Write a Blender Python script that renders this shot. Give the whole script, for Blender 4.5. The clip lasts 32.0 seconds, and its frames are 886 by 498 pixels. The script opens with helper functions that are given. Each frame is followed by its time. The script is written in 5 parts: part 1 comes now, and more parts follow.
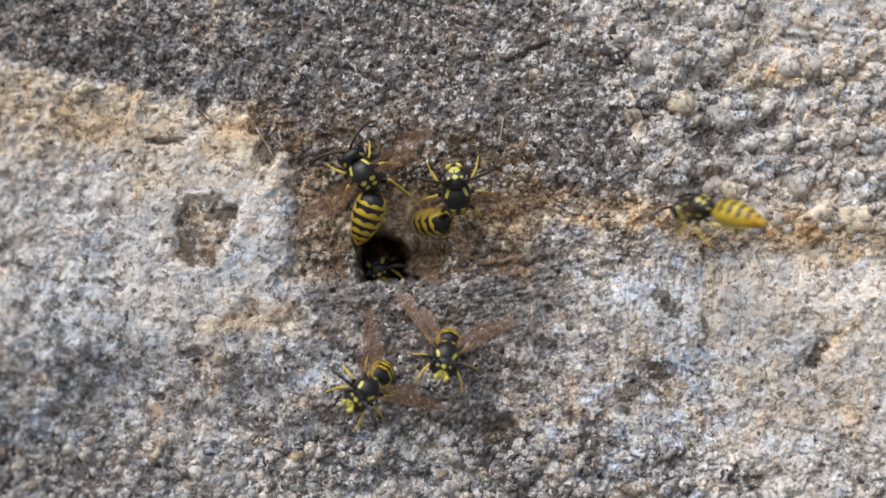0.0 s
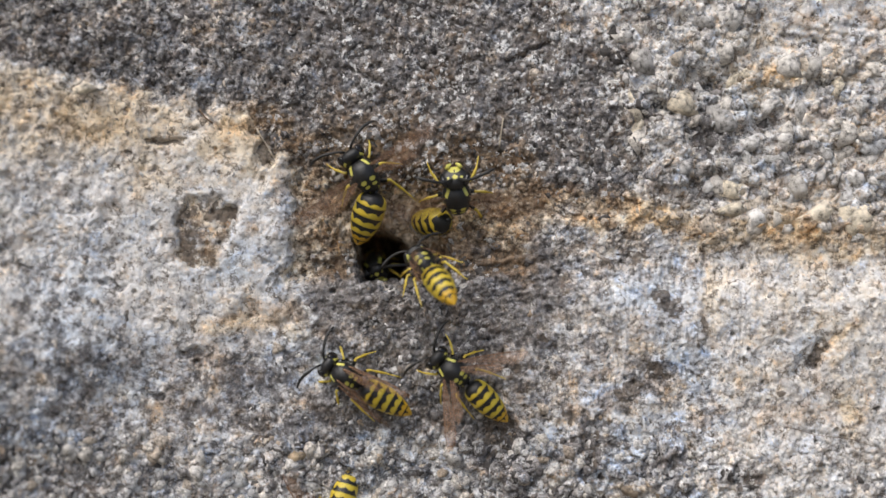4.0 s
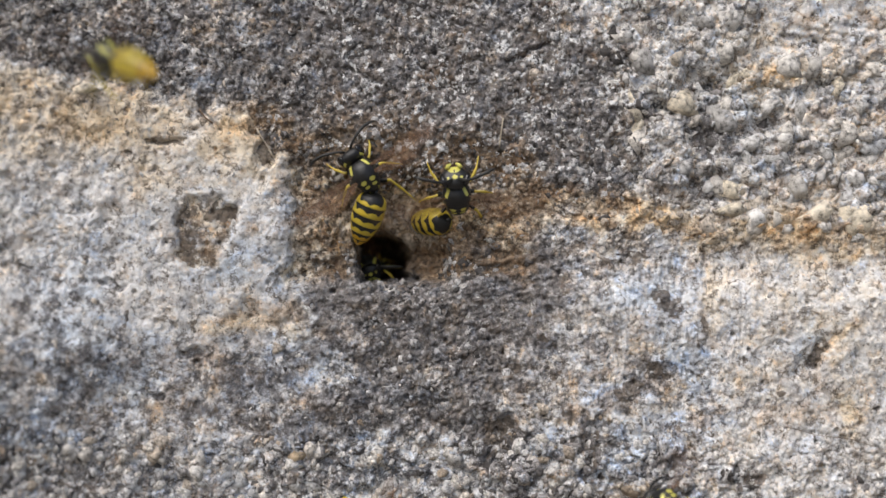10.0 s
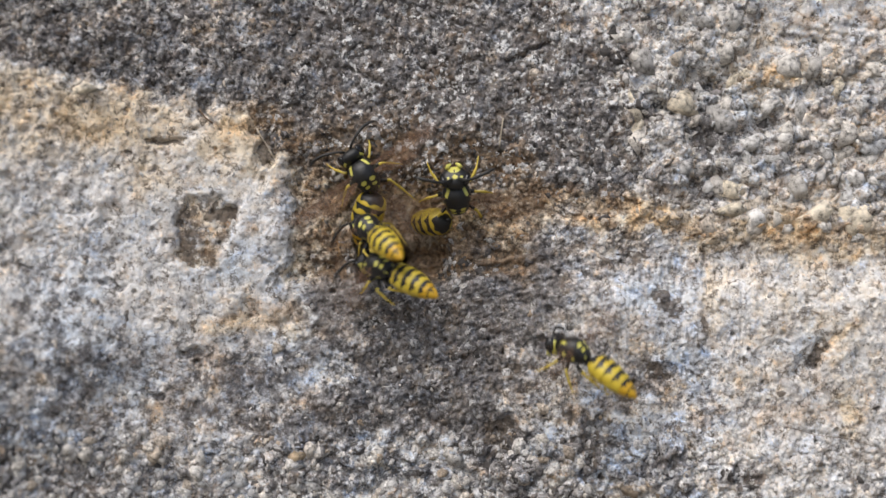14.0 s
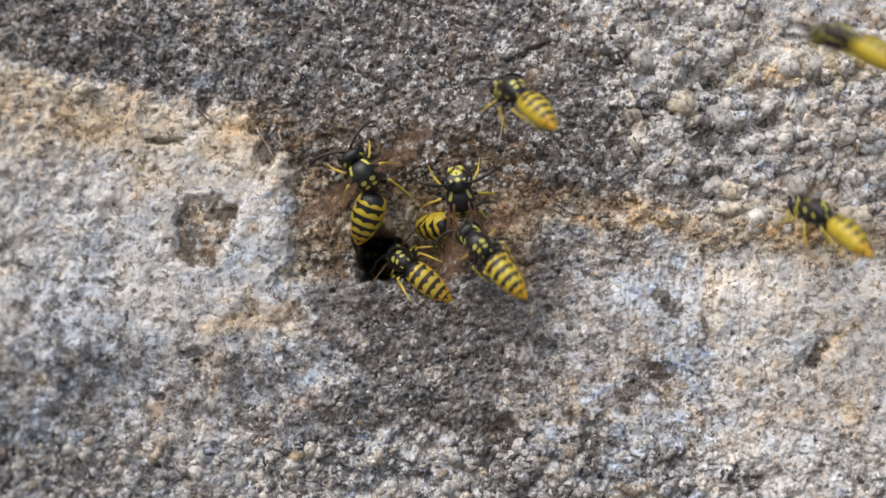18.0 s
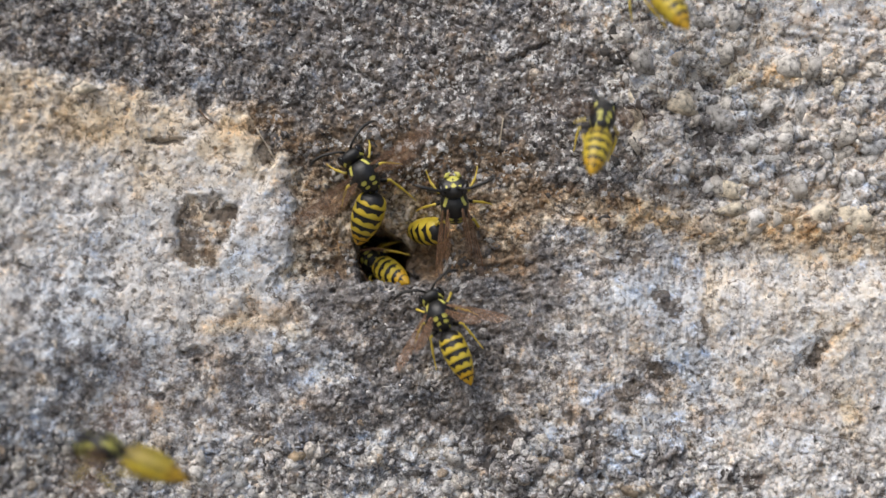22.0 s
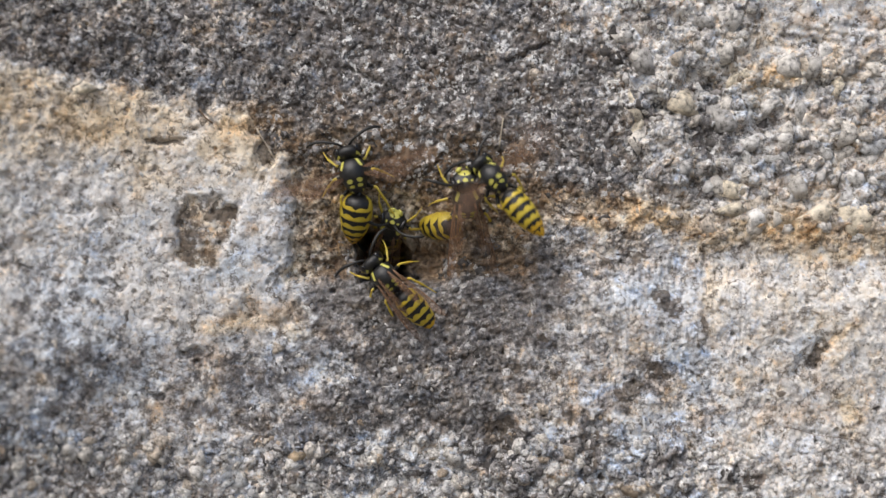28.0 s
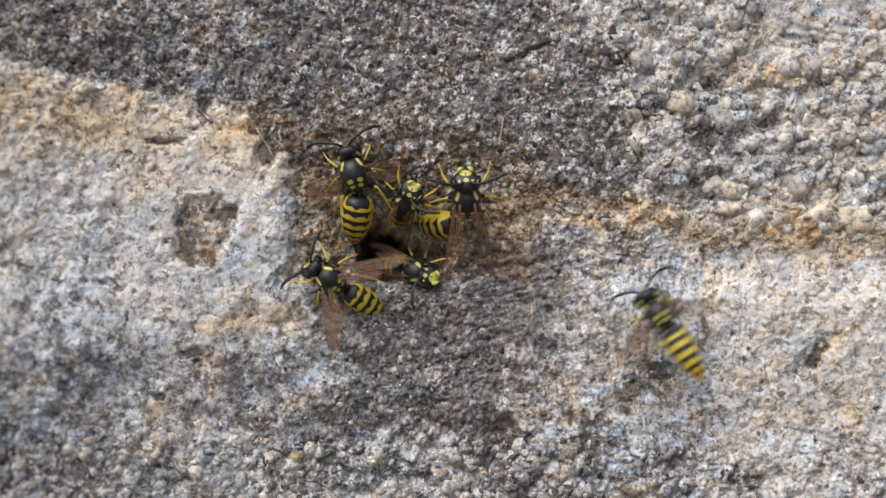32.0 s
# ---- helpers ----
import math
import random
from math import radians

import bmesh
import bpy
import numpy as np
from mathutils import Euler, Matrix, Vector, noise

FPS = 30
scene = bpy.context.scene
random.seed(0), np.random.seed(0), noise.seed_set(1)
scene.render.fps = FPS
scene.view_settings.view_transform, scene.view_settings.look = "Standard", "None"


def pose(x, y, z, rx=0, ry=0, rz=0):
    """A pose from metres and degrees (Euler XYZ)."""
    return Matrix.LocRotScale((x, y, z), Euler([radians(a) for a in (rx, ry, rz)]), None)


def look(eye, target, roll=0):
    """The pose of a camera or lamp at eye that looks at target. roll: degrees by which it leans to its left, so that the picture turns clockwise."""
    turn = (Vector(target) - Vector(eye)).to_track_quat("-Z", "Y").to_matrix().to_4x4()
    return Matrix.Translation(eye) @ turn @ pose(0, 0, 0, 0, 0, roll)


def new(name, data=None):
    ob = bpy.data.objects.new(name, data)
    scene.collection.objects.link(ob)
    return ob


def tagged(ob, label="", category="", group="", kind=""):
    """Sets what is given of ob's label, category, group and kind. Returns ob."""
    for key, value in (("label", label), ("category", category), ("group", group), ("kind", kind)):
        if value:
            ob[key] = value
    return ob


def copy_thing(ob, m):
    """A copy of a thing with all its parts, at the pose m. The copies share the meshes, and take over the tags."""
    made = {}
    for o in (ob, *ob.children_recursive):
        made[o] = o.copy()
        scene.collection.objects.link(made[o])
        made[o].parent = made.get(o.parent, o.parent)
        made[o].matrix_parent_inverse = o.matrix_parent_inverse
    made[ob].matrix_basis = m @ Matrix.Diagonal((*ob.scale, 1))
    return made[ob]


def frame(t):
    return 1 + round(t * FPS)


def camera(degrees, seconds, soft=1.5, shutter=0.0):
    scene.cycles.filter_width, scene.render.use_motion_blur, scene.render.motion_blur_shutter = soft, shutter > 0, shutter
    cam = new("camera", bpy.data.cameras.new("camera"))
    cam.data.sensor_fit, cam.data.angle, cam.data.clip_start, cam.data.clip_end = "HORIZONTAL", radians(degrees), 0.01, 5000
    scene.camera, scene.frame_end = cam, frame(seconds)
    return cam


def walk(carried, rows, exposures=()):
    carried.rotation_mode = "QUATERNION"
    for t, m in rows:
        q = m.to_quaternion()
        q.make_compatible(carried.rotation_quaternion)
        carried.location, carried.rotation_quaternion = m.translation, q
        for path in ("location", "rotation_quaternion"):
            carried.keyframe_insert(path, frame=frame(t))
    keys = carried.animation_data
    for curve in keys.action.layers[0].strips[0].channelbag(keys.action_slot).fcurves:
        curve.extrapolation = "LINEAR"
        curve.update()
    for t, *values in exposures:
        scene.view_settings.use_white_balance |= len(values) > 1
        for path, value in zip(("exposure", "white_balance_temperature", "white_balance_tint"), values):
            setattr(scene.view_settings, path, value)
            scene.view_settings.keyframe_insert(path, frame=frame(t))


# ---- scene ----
# Plan: a weathered stone wall stands along y = 0, its face towards -y. Plan units (u to the right, v down)
# are laid over the wall's face, one unit = UNIT metres, (784, 441) being the point opposite the camera.
UNIT = 0.1147 / 1568
EYE_D = 0.1576
EYE_Z = 1.0
DURATION = 32.0

cam = camera(40, DURATION, soft=1.4, shutter=1.0)
cam.data.dof.use_dof = True
cam.data.dof.focus_distance = EYE_D + 0.0004
cam.data.dof.aperture_fstop = 9.5
eye_pose = look((0, -EYE_D, EYE_Z), (0, 0, EYE_Z))
walk(cam, [(0, eye_pose), (DURATION, eye_pose)], exposures=((0, 0.26), (DURATION, 0.26)))

# ---- light: open shade under a bright hazy sky, from above and a little from the left ----
world = bpy.data.worlds.new("sky")
scene.world = world
world.use_nodes = True
wn = world.node_tree.nodes
sky = wn.new("ShaderNodeTexSky")
sky.sky_type = "NISHITA"
sky.sun_disc = False
sky.sun_elevation = radians(52)
sky.sun_rotation = radians(215)
sky.air_density, sky.dust_density = 1.0, 3.0
wn["Background"].inputs["Strength"].default_value = 0.12
world.node_tree.links.new(sky.outputs[0], wn["Background"].inputs["Color"])
sun = new("sun", bpy.data.lights.new("sun", "SUN"))
sun.data.energy, sun.data.angle, sun.data.color = 1.95, radians(40), (1.0, 0.968, 0.93)
sun.matrix_basis = look((-0.65, -0.9, 2.45), (0, 0, EYE_Z))


# ---- materials ----
def material(name):
    m = bpy.data.materials.new(name)
    m.use_nodes = True
    nt = m.node_tree
    return m, nt, nt.nodes["Principled BSDF"]


def node(nt, kind, **values):
    n = nt.nodes.new("ShaderNode" + kind)
    for key, value in values.items():
        n.inputs[key].default_value = value
    return n


def ramp(nt, source, stops, mode="LINEAR"):
    n = nt.nodes.new("ShaderNodeValToRGB")
    n.color_ramp.interpolation = mode
    el = n.color_ramp.elements
    while len(el) < len(stops):
        el.new(0.5)
    for e, (p, c) in zip(el, stops):
        e.position, e.color = p, (c, c, c, 1) if isinstance(c, float) else (*c, 1)
    nt.links.new(source, n.inputs[0])
    return n.outputs[0]


def mix(nt, factor, a, b, blend="MIX"):
    n = nt.nodes.new("ShaderNodeMix")
    n.data_type, n.blend_type = "RGBA", blend
    for socket, value in ((n.inputs[0], factor), (n.inputs[6], a), (n.inputs[7], b)):
        if isinstance(value, bpy.types.NodeSocket):
            nt.links.new(value, socket)
        else:
            socket.default_value = value if isinstance(value, float) else (*value, 1)
    return n.outputs[2]


def maths(nt, op, a, b=0.0):
    n = nt.nodes.new("ShaderNodeMath")
    n.operation = op
    for socket, value in ((n.inputs[0], a), (n.inputs[1], b)):
        if isinstance(value, float):
            socket.default_value = value
        else:
            nt.links.new(value, socket)
    return n.outputs[0]


def noise_tex(nt, scale, detail=4.0, rough=0.6, stretch=None, swirl=0.0):
    co = nt.nodes.new("ShaderNodeTexCoord").outputs["Object"]
    if stretch:
        mp = nt.nodes.new("ShaderNodeMapping")
        mp.inputs["Scale"].default_value = stretch
        nt.links.new(co, mp.inputs[0])
        co = mp.outputs[0]
    n = node(nt, "TexNoise", Scale=scale, Detail=detail, Roughness=rough, Distortion=swirl)
    nt.links.new(co, n.inputs["Vector"])
    return n.outputs["Fac"]


def attribute(nt, name):
    n = nt.nodes.new("ShaderNodeAttribute")
    n.attribute_name = name
    return n.outputs["Fac"]


def bump(nt, bsdf, height, strength, distance):
    n = node(nt, "Bump", Strength=strength, Distance=distance)
    nt.links.new(height, n.inputs["Height"])
    nt.links.new(n.outputs[0], bsdf.inputs["Normal"])


GRAIN_COLOURS = ((0.0, (0.11, 0.10, 0.095)), (0.12, (0.34, 0.33, 0.32)), (0.27, (0.66, 0.60, 0.51)), (0.42, (0.80, 0.78, 0.75)),
                 (0.55, (0.43, 0.46, 0.50)), (0.66, (0.70, 0.65, 0.58)), (0.80, (0.84, 0.83, 0.81)), (0.92, (0.60, 0.46, 0.29)), (1.0, (0.46, 0.47, 0.49)))


def crystal_cells(nt, scale, warp_scale, warp):
    """A number for each crystal of a warped cell pattern."""
    co = nt.nodes.new("ShaderNodeTexCoord").outputs["Object"]
    n = node(nt, "TexNoise", Scale=warp_scale, Detail=3.0)
    nt.links.new(co, n.inputs["Vector"])
    off = nt.nodes.new("ShaderNodeVectorMath")
    off.operation = "MULTIPLY_ADD"
    nt.links.new(n.outputs["Color"], off.inputs[0])
    off.inputs[1].default_value = (warp, warp, warp)
    nt.links.new(co, off.inputs[2])
    vor = node(nt, "TexVoronoi", Scale=scale, Randomness=1.0)
    nt.links.new(off.outputs[0], vor.inputs["Vector"])
    sep = nt.nodes.new("ShaderNodeSeparateColor")
    nt.links.new(vor.outputs["Color"], sep.inputs[0])
    return sep.outputs[0]


def stone_material():
    m, nt, bsdf = material("weathered granular stone")
    link = nt.links.new
    fine = noise_tex(nt, 1250, 6.0, 0.70)
    lump = ramp(nt, attribute(nt, "lump"), GRAIN_COLOURS)
    small = mix(nt, 0.35, ramp(nt, attribute(nt, "grain"), GRAIN_COLOURS), ramp(nt, crystal_cells(nt, 1300, 2600, 0.0006), GRAIN_COLOURS))
    broad = mix(nt, ramp(nt, noise_tex(nt, 520, 4.0, 0.7), ((0.44, 0.15), (0.54, 0.85))), lump, small)
    col = mix(nt, 1.0, broad, ramp(nt, fine, ((0.37, (0.11, 0.10, 0.095)), (0.435, (0.64, 0.63, 0.62)), (0.52, (1.05, 1.05, 1.05)), (0.61, (1.32, 1.32, 1.32)))), "MULTIPLY")
    # bleached, rain-washed patches
    pale = maths(nt, "MULTIPLY", attribute(nt, "bleach"), ramp(nt, noise_tex(nt, 480, 7.0, 0.7), ((0.37, 0.0), (0.52, 0.92))))
    white = ramp(nt, fine, ((0.355, (0.16, 0.15, 0.14)), (0.425, (0.62, 0.605, 0.59)), (0.56, (0.86, 0.845, 0.83))))
    col = mix(nt, pale, col, mix(nt, 0.36, white, broad))
    streak = maths(nt, "MULTIPLY", attribute(nt, "bleach"), ramp(nt, noise_tex(nt, 900, 4.0, 0.6, (2.2, 1.0, 0.35)), ((0.36, 0.22), (0.50, 0.0))))
    col = mix(nt, streak, col, (0.20, 0.19, 0.18))
    # drifts of bluish and of honey-coloured mineral
    tint = ramp(nt, noise_tex(nt, 330, 6.0, 0.68), ((0.36, (0.72, 0.88, 1.16)), (0.46, (0.93, 0.995, 1.09)), (0.55, (1.03, 0.99, 0.95)), (0.63, (1.12, 0.90, 0.66))))
    col = mix(nt, 1.0, col, tint, "MULTIPLY")
    # slurred patches of slate grey and of cream, a few millimetres across
    slate = ramp(nt, noise_tex(nt, 270, 5.0, 0.62, (1.0, 1.0, 1.25), 2.2), ((0.515, 0.0), (0.575, 0.62)))
    col = mix(nt, slate, col, ramp(nt, fine, ((0.38, (0.14, 0.14, 0.15)), (0.56, (0.50, 0.50, 0.53)))))
    buff = ramp(nt, noise_tex(nt, 215, 5.0, 0.62, (0.9, 1.0, 1.3), 2.0), ((0.52, 0.0), (0.60, 0.6)))
    col = mix(nt, buff, col, ramp(nt, fine, ((0.36, (0.38, 0.32, 0.25)), (0.47, (0.80, 0.71, 0.59)), (0.6, (0.90, 0.85, 0.77)))))
    # quartz, feldspar and dark mica as patches with crisp edges
    quartz = maths(nt, "MULTIPLY", ramp(nt, attribute(nt, "bleach"), ((0.2, 0.12), (0.9, 0.6))), ramp(nt, noise_tex(nt, 560, 7.0, 0.66, (1.0, 1.0, 0.8)), ((0.53, 0.0), (0.57, 1.0))))
    col = mix(nt, quartz, col, ramp(nt, fine, ((0.36, (0.52, 0.50, 0.48)), (0.46, (0.84, 0.83, 0.81)))))
    grey = ramp(nt, noise_tex(nt, 330, 9.0, 0.72, (1.15, 1.0, 0.72)), ((0.53, 0.0), (0.565, 0.7)))
    col = mix(nt, grey, col, ramp(nt, fine, ((0.38, (0.12, 0.11, 0.105)), (0.56, (0.46, 0.45, 0.45)))))
    mica = ramp(nt, noise_tex(nt, 1250, 4.0, 0.62, (0.9, 1.0, 0.8)), ((0.345, 0.85), (0.385, 0.0)))
    col = mix(nt, mica, col, (0.085, 0.068, 0.055))
    stain = ramp(nt, noise_tex(nt, 290, 9.0, 0.74, (0.85, 1.0, 1.1)), ((0.52, 0.0), (0.60, 0.7)))
    col = mix(nt, stain, col, mix(nt, 1.0, col, (0.66, 0.53, 0.42), "MULTIPLY"))
    # smooth cream skin on the upper block, painted paler at the left against the bulge's shading
    skin = maths(nt, "MULTIPLY", attribute(nt, "cream"), ramp(nt, noise_tex(nt, 640, 6.0, 0.7), ((0.42, 0.08), (0.53, 0.52))))
    col = mix(nt, skin, col, ramp(nt, fine, ((0.36, (0.50, 0.46, 0.42)), (0.46, (0.82, 0.785, 0.74)), (0.6, (0.90, 0.88, 0.85)))))
    # thin dark veins
    vein = maths(nt, "ABSOLUTE", maths(nt, "SUBTRACT", noise_tex(nt, 260, 5.0, 0.62), 0.5))
    gate = ramp(nt, noise_tex(nt, 700, 3.0), ((0.46, 0.0), (0.56, 0.75)))
    col = mix(nt, maths(nt, "MULTIPLY", ramp(nt, vein, ((0.008, 1.0), (0.028, 0.0))), gate), col, (0.10, 0.075, 0.05))
    # rusty brown and ochre seepage
    rust = ramp(nt, maths(nt, "ADD", maths(nt, "MULTIPLY", attribute(nt, "rust"), 0.55), noise_tex(nt, 620, 8.0, 0.75)), ((0.58, 0.0), (0.92, 0.9)))
    ochre = ramp(nt, noise_tex(nt, 1100, 4.0), ((0.38, (0.86, 0.61, 0.37)), (0.62, (1.18, 0.93, 0.63))))
    beige = ramp(nt, noise_tex(nt, 1100, 4.0), ((0.38, (0.94, 0.785, 0.57)), (0.62, (1.06, 0.945, 0.76))))
    col = mix(nt, rust, col, mix(nt, 1.0, col, beige, "MULTIPLY"))
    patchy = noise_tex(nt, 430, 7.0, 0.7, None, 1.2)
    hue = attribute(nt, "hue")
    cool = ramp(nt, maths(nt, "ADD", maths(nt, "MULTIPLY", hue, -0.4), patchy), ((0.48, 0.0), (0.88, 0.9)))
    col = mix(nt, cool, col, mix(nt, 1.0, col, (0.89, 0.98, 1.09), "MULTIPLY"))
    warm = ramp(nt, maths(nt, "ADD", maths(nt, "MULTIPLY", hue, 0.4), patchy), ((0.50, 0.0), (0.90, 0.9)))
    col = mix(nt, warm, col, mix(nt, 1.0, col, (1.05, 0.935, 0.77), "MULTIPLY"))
    # grey-black crust of algae and lichen, broken up into patches and specks; also painted shade in recesses
    cover = maths(nt, "ADD", maths(nt, "MULTIPLY", attribute(nt, "crust_and_dark"), 0.62), ramp(nt, noise_tex(nt, 560, 10.0, 0.78), ((0.32, 0.08), (0.68, 0.92))))
    crust_and_dark = ramp(nt, cover, ((0.66, 0.0), (0.90, 0.92)))
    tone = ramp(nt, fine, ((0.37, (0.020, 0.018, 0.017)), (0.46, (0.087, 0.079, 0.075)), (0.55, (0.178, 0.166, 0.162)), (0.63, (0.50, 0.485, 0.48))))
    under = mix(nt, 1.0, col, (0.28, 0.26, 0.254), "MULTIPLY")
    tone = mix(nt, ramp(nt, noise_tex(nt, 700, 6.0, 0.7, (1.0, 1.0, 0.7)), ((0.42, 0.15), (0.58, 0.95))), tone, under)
    col = mix(nt, crust_and_dark, col, mix(nt, rust, tone, mix(nt, 1.0, tone, ochre, "MULTIPLY")))
    # flat brown stains with crisp edges; in the pits and hollows they are painted shade
    stain_shade = ramp(nt, maths(nt, "ADD", maths(nt, "MULTIPLY", attribute(nt, "stain_shade"), 0.6), ramp(nt, noise_tex(nt, 620, 7.0, 0.7), ((0.32, 0.0), (0.68, 1.0)))), ((0.90, 0.0), (0.96, 0.85)))
    col = mix(nt, stain_shade, col, ramp(nt, fine, ((0.38, (0.045, 0.036, 0.028)), (0.56, (0.15, 0.118, 0.09)))))
    # small pale lichen specks on the crust
    speck = maths(nt, "MULTIPLY", attribute(nt, "lichen"), ramp(nt, noise_tex(nt, 720, 6.0, 0.68), ((0.555, 0.0), (0.57, 0.9))))
    col = mix(nt, speck, col, ramp(nt, fine, ((0.42, (0.16, 0.155, 0.15)), (0.54, (0.76, 0.755, 0.74)))))
    link(col, bsdf.inputs["Base Color"])
    link(ramp(nt, noise_tex(nt, 900), ((0.3, 0.6), (0.7, 0.95))), bsdf.inputs["Roughness"])
    bump(nt, bsdf, fine, 0.7, 0.0005)
    return m


CRUST_COLOURS = ((0.0, (0.052, 0.046, 0.043)), (0.24, (0.110, 0.100, 0.096)), (0.42, (0.195, 0.180, 0.176)), (0.58, (0.36, 0.34, 0.335)),
                 (0.72, (0.56, 0.55, 0.545)), (0.87, (0.78, 0.77, 0.76)), (1.0, (0.38, 0.29, 0.20)))


def grain_material(name, source, base, spread, crust_and_dark, colours=GRAIN_COLOURS):
    """Loose and half-buried mineral grains; the colour differs from grain to grain."""
    m, nt, bsdf = material(name)
    if source == "object":
        rnd = nt.nodes.new("ShaderNodeObjectInfo").outputs["Random"]
    else:
        rnd = nt.nodes.new("ShaderNodeNewGeometry").outputs["Random Per Island"]
    k = 0.0009 if source == "object" else 1.0
    col = mix(nt, spread, base, ramp(nt, rnd, colours))
    col = mix(nt, 1.0, col, ramp(nt, noise_tex(nt, 1900 * k, 8.0, 0.72), ((0.36, (0.20, 0.19, 0.18)), (0.46, (0.78, 0.77, 0.75)), (0.58, (1.15, 1.14, 1.13)))), "MULTIPLY")
    dirt = ramp(nt, noise_tex(nt, 1300 * k, 7.0, 0.75), ((0.40, crust_and_dark), (0.58, crust_and_dark * 0.15)))
    col = mix(nt, dirt, col, (0.07, 0.064, 0.058))
    nt.links.new(col, bsdf.inputs["Base Color"])
    nt.links.new(ramp(nt, noise_tex(nt, 900 * k), ((0.3, 0.5), (0.7, 0.9))), bsdf.inputs["Roughness"])
    bump(nt, bsdf, noise_tex(nt, 2400 * k, 6.0, 0.75), 0.8, 0.0004)
    return m


def cuticle_material(name, deep, light, rough=0.42, fuzz=0.0):
    """The wasps' shell: yellow where the attribute "mark" is above one half, black elsewhere."""
    m, nt, bsdf = material(name)
    mark = attribute(nt, "mark")
    wobble = maths(nt, "MULTIPLY", maths(nt, "SUBTRACT", noise_tex(nt, 1500, 2.0), 0.5), 0.12)
    on = ramp(nt, maths(nt, "ADD", mark, wobble), ((0.46, 0.0), (0.54, 1.0)))
    yellow = ramp(nt, noise_tex(nt, 600, 3.0), ((0.3, deep), (0.7, light)))
    black = ramp(nt, noise_tex(nt, 900, 3.0), ((0.3, (0.006, 0.006, 0.006)), (0.7, (0.014, 0.013, 0.012))))
    nt.links.new(mix(nt, on, black, yellow), bsdf.inputs["Base Color"])
    nt.links.new(ramp(nt, noise_tex(nt, 2500, 4.0), ((0.35, rough - 0.1), (0.65, rough + 0.14))), bsdf.inputs["Roughness"])
    bsdf.inputs["Sheen Weight"].default_value = fuzz
    bsdf.inputs["Sheen Roughness"].default_value = 0.45
    bump(nt, bsdf, noise_tex(nt, 7000, 4.0, 0.75), 0.6, 0.00005)
    return m


def plain_material(name, a, b, scale, rough, fine=9000.0):
    m, nt, bsdf = material(name)
    nt.links.new(ramp(nt, noise_tex(nt, scale, 4.0), ((0.3, a), (0.7, b))), bsdf.inputs["Base Color"])
    bsdf.inputs["Roughness"].default_value = rough
    bump(nt, bsdf, noise_tex(nt, fine, 3.0), 0.3, 0.2 / fine)
    return m


def wing_material():
    m, nt, bsdf = material("smoky amber wing membrane")
    nt.links.new(ramp(nt, noise_tex(nt, 700, 3.0), ((0.3, (0.16, 0.088, 0.05)), (0.7, (0.25, 0.15, 0.092)))), bsdf.inputs["Base Color"])
    bsdf.inputs["Roughness"].default_value = 0.42
    bsdf.inputs["Specular IOR Level"].default_value = 0.25
    nt.links.new(ramp(nt, attribute(nt, "mark"), ((0.3, 0.48), (0.6, 0.82))), bsdf.inputs["Alpha"])
    return m


STONE = stone_material()
GRAIN_SETS = {}
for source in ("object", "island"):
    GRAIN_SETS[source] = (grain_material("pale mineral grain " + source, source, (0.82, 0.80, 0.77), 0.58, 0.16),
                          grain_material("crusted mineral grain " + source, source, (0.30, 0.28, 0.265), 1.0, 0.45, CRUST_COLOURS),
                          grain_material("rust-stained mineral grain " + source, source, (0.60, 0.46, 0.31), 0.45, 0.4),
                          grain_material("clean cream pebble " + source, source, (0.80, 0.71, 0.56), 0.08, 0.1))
SHELL = cuticle_material("black and pale yellow shell", (0.52, 0.47, 0.06), (0.62, 0.60, 0.16), 0.4, 0.04)
LIMB = cuticle_material("black and orange-yellow limb", (0.54, 0.38, 0.03), (0.62, 0.50, 0.09), 0.45)
BANDS = cuticle_material("black and yellow banded shell", (0.51, 0.355, 0.02), (0.60, 0.48, 0.052))
TAIL = cuticle_material("black and orange shell", (0.50, 0.265, 0.01), (0.58, 0.37, 0.02))
WING = wing_material()
EYE = plain_material("glossy black compound eye", (0.006, 0.006, 0.007), (0.016, 0.014, 0.013), 3000, 0.16)
FEELER = plain_material("matt black feeler", (0.008, 0.008, 0.008), (0.02, 0.018, 0.016), 3000, 0.5)
EARTH = plain_material("trodden earth", (0.12, 0.10, 0.08), (0.2, 0.175, 0.14), 6, 0.95, 60.0)


# ---- the wall's face ----
def hash_table(seed):
    return np.random.RandomState(seed).rand(256, 256, 3).astype(np.float32)


def value_noise(u, v, cell, seed, octaves=3):
    total, weight = np.zeros_like(u), 0.0
    for k in range(octaves):
        table = hash_table(seed + k)[:, :, 0]
        x, y = u / cell * 2 ** k, v / cell * 2 ** k
        i, j = np.floor(x).astype(int), np.floor(y).astype(int)
        fx, fy = x - i, y - j
        fx, fy = fx * fx * (3 - 2 * fx), fy * fy * (3 - 2 * fy)
        i0, i1, j0, j1 = i & 255, (i + 1) & 255, j & 255, (j + 1) & 255
        a = table[i0, j0] * (1 - fx) + table[i1, j0] * fx
        b = table[i0, j1] * (1 - fx) + table[i1, j1] * fx
        total += (a * (1 - fy) + b * fy) / 2 ** k
        weight += 1 / 2 ** k
    return total / weight


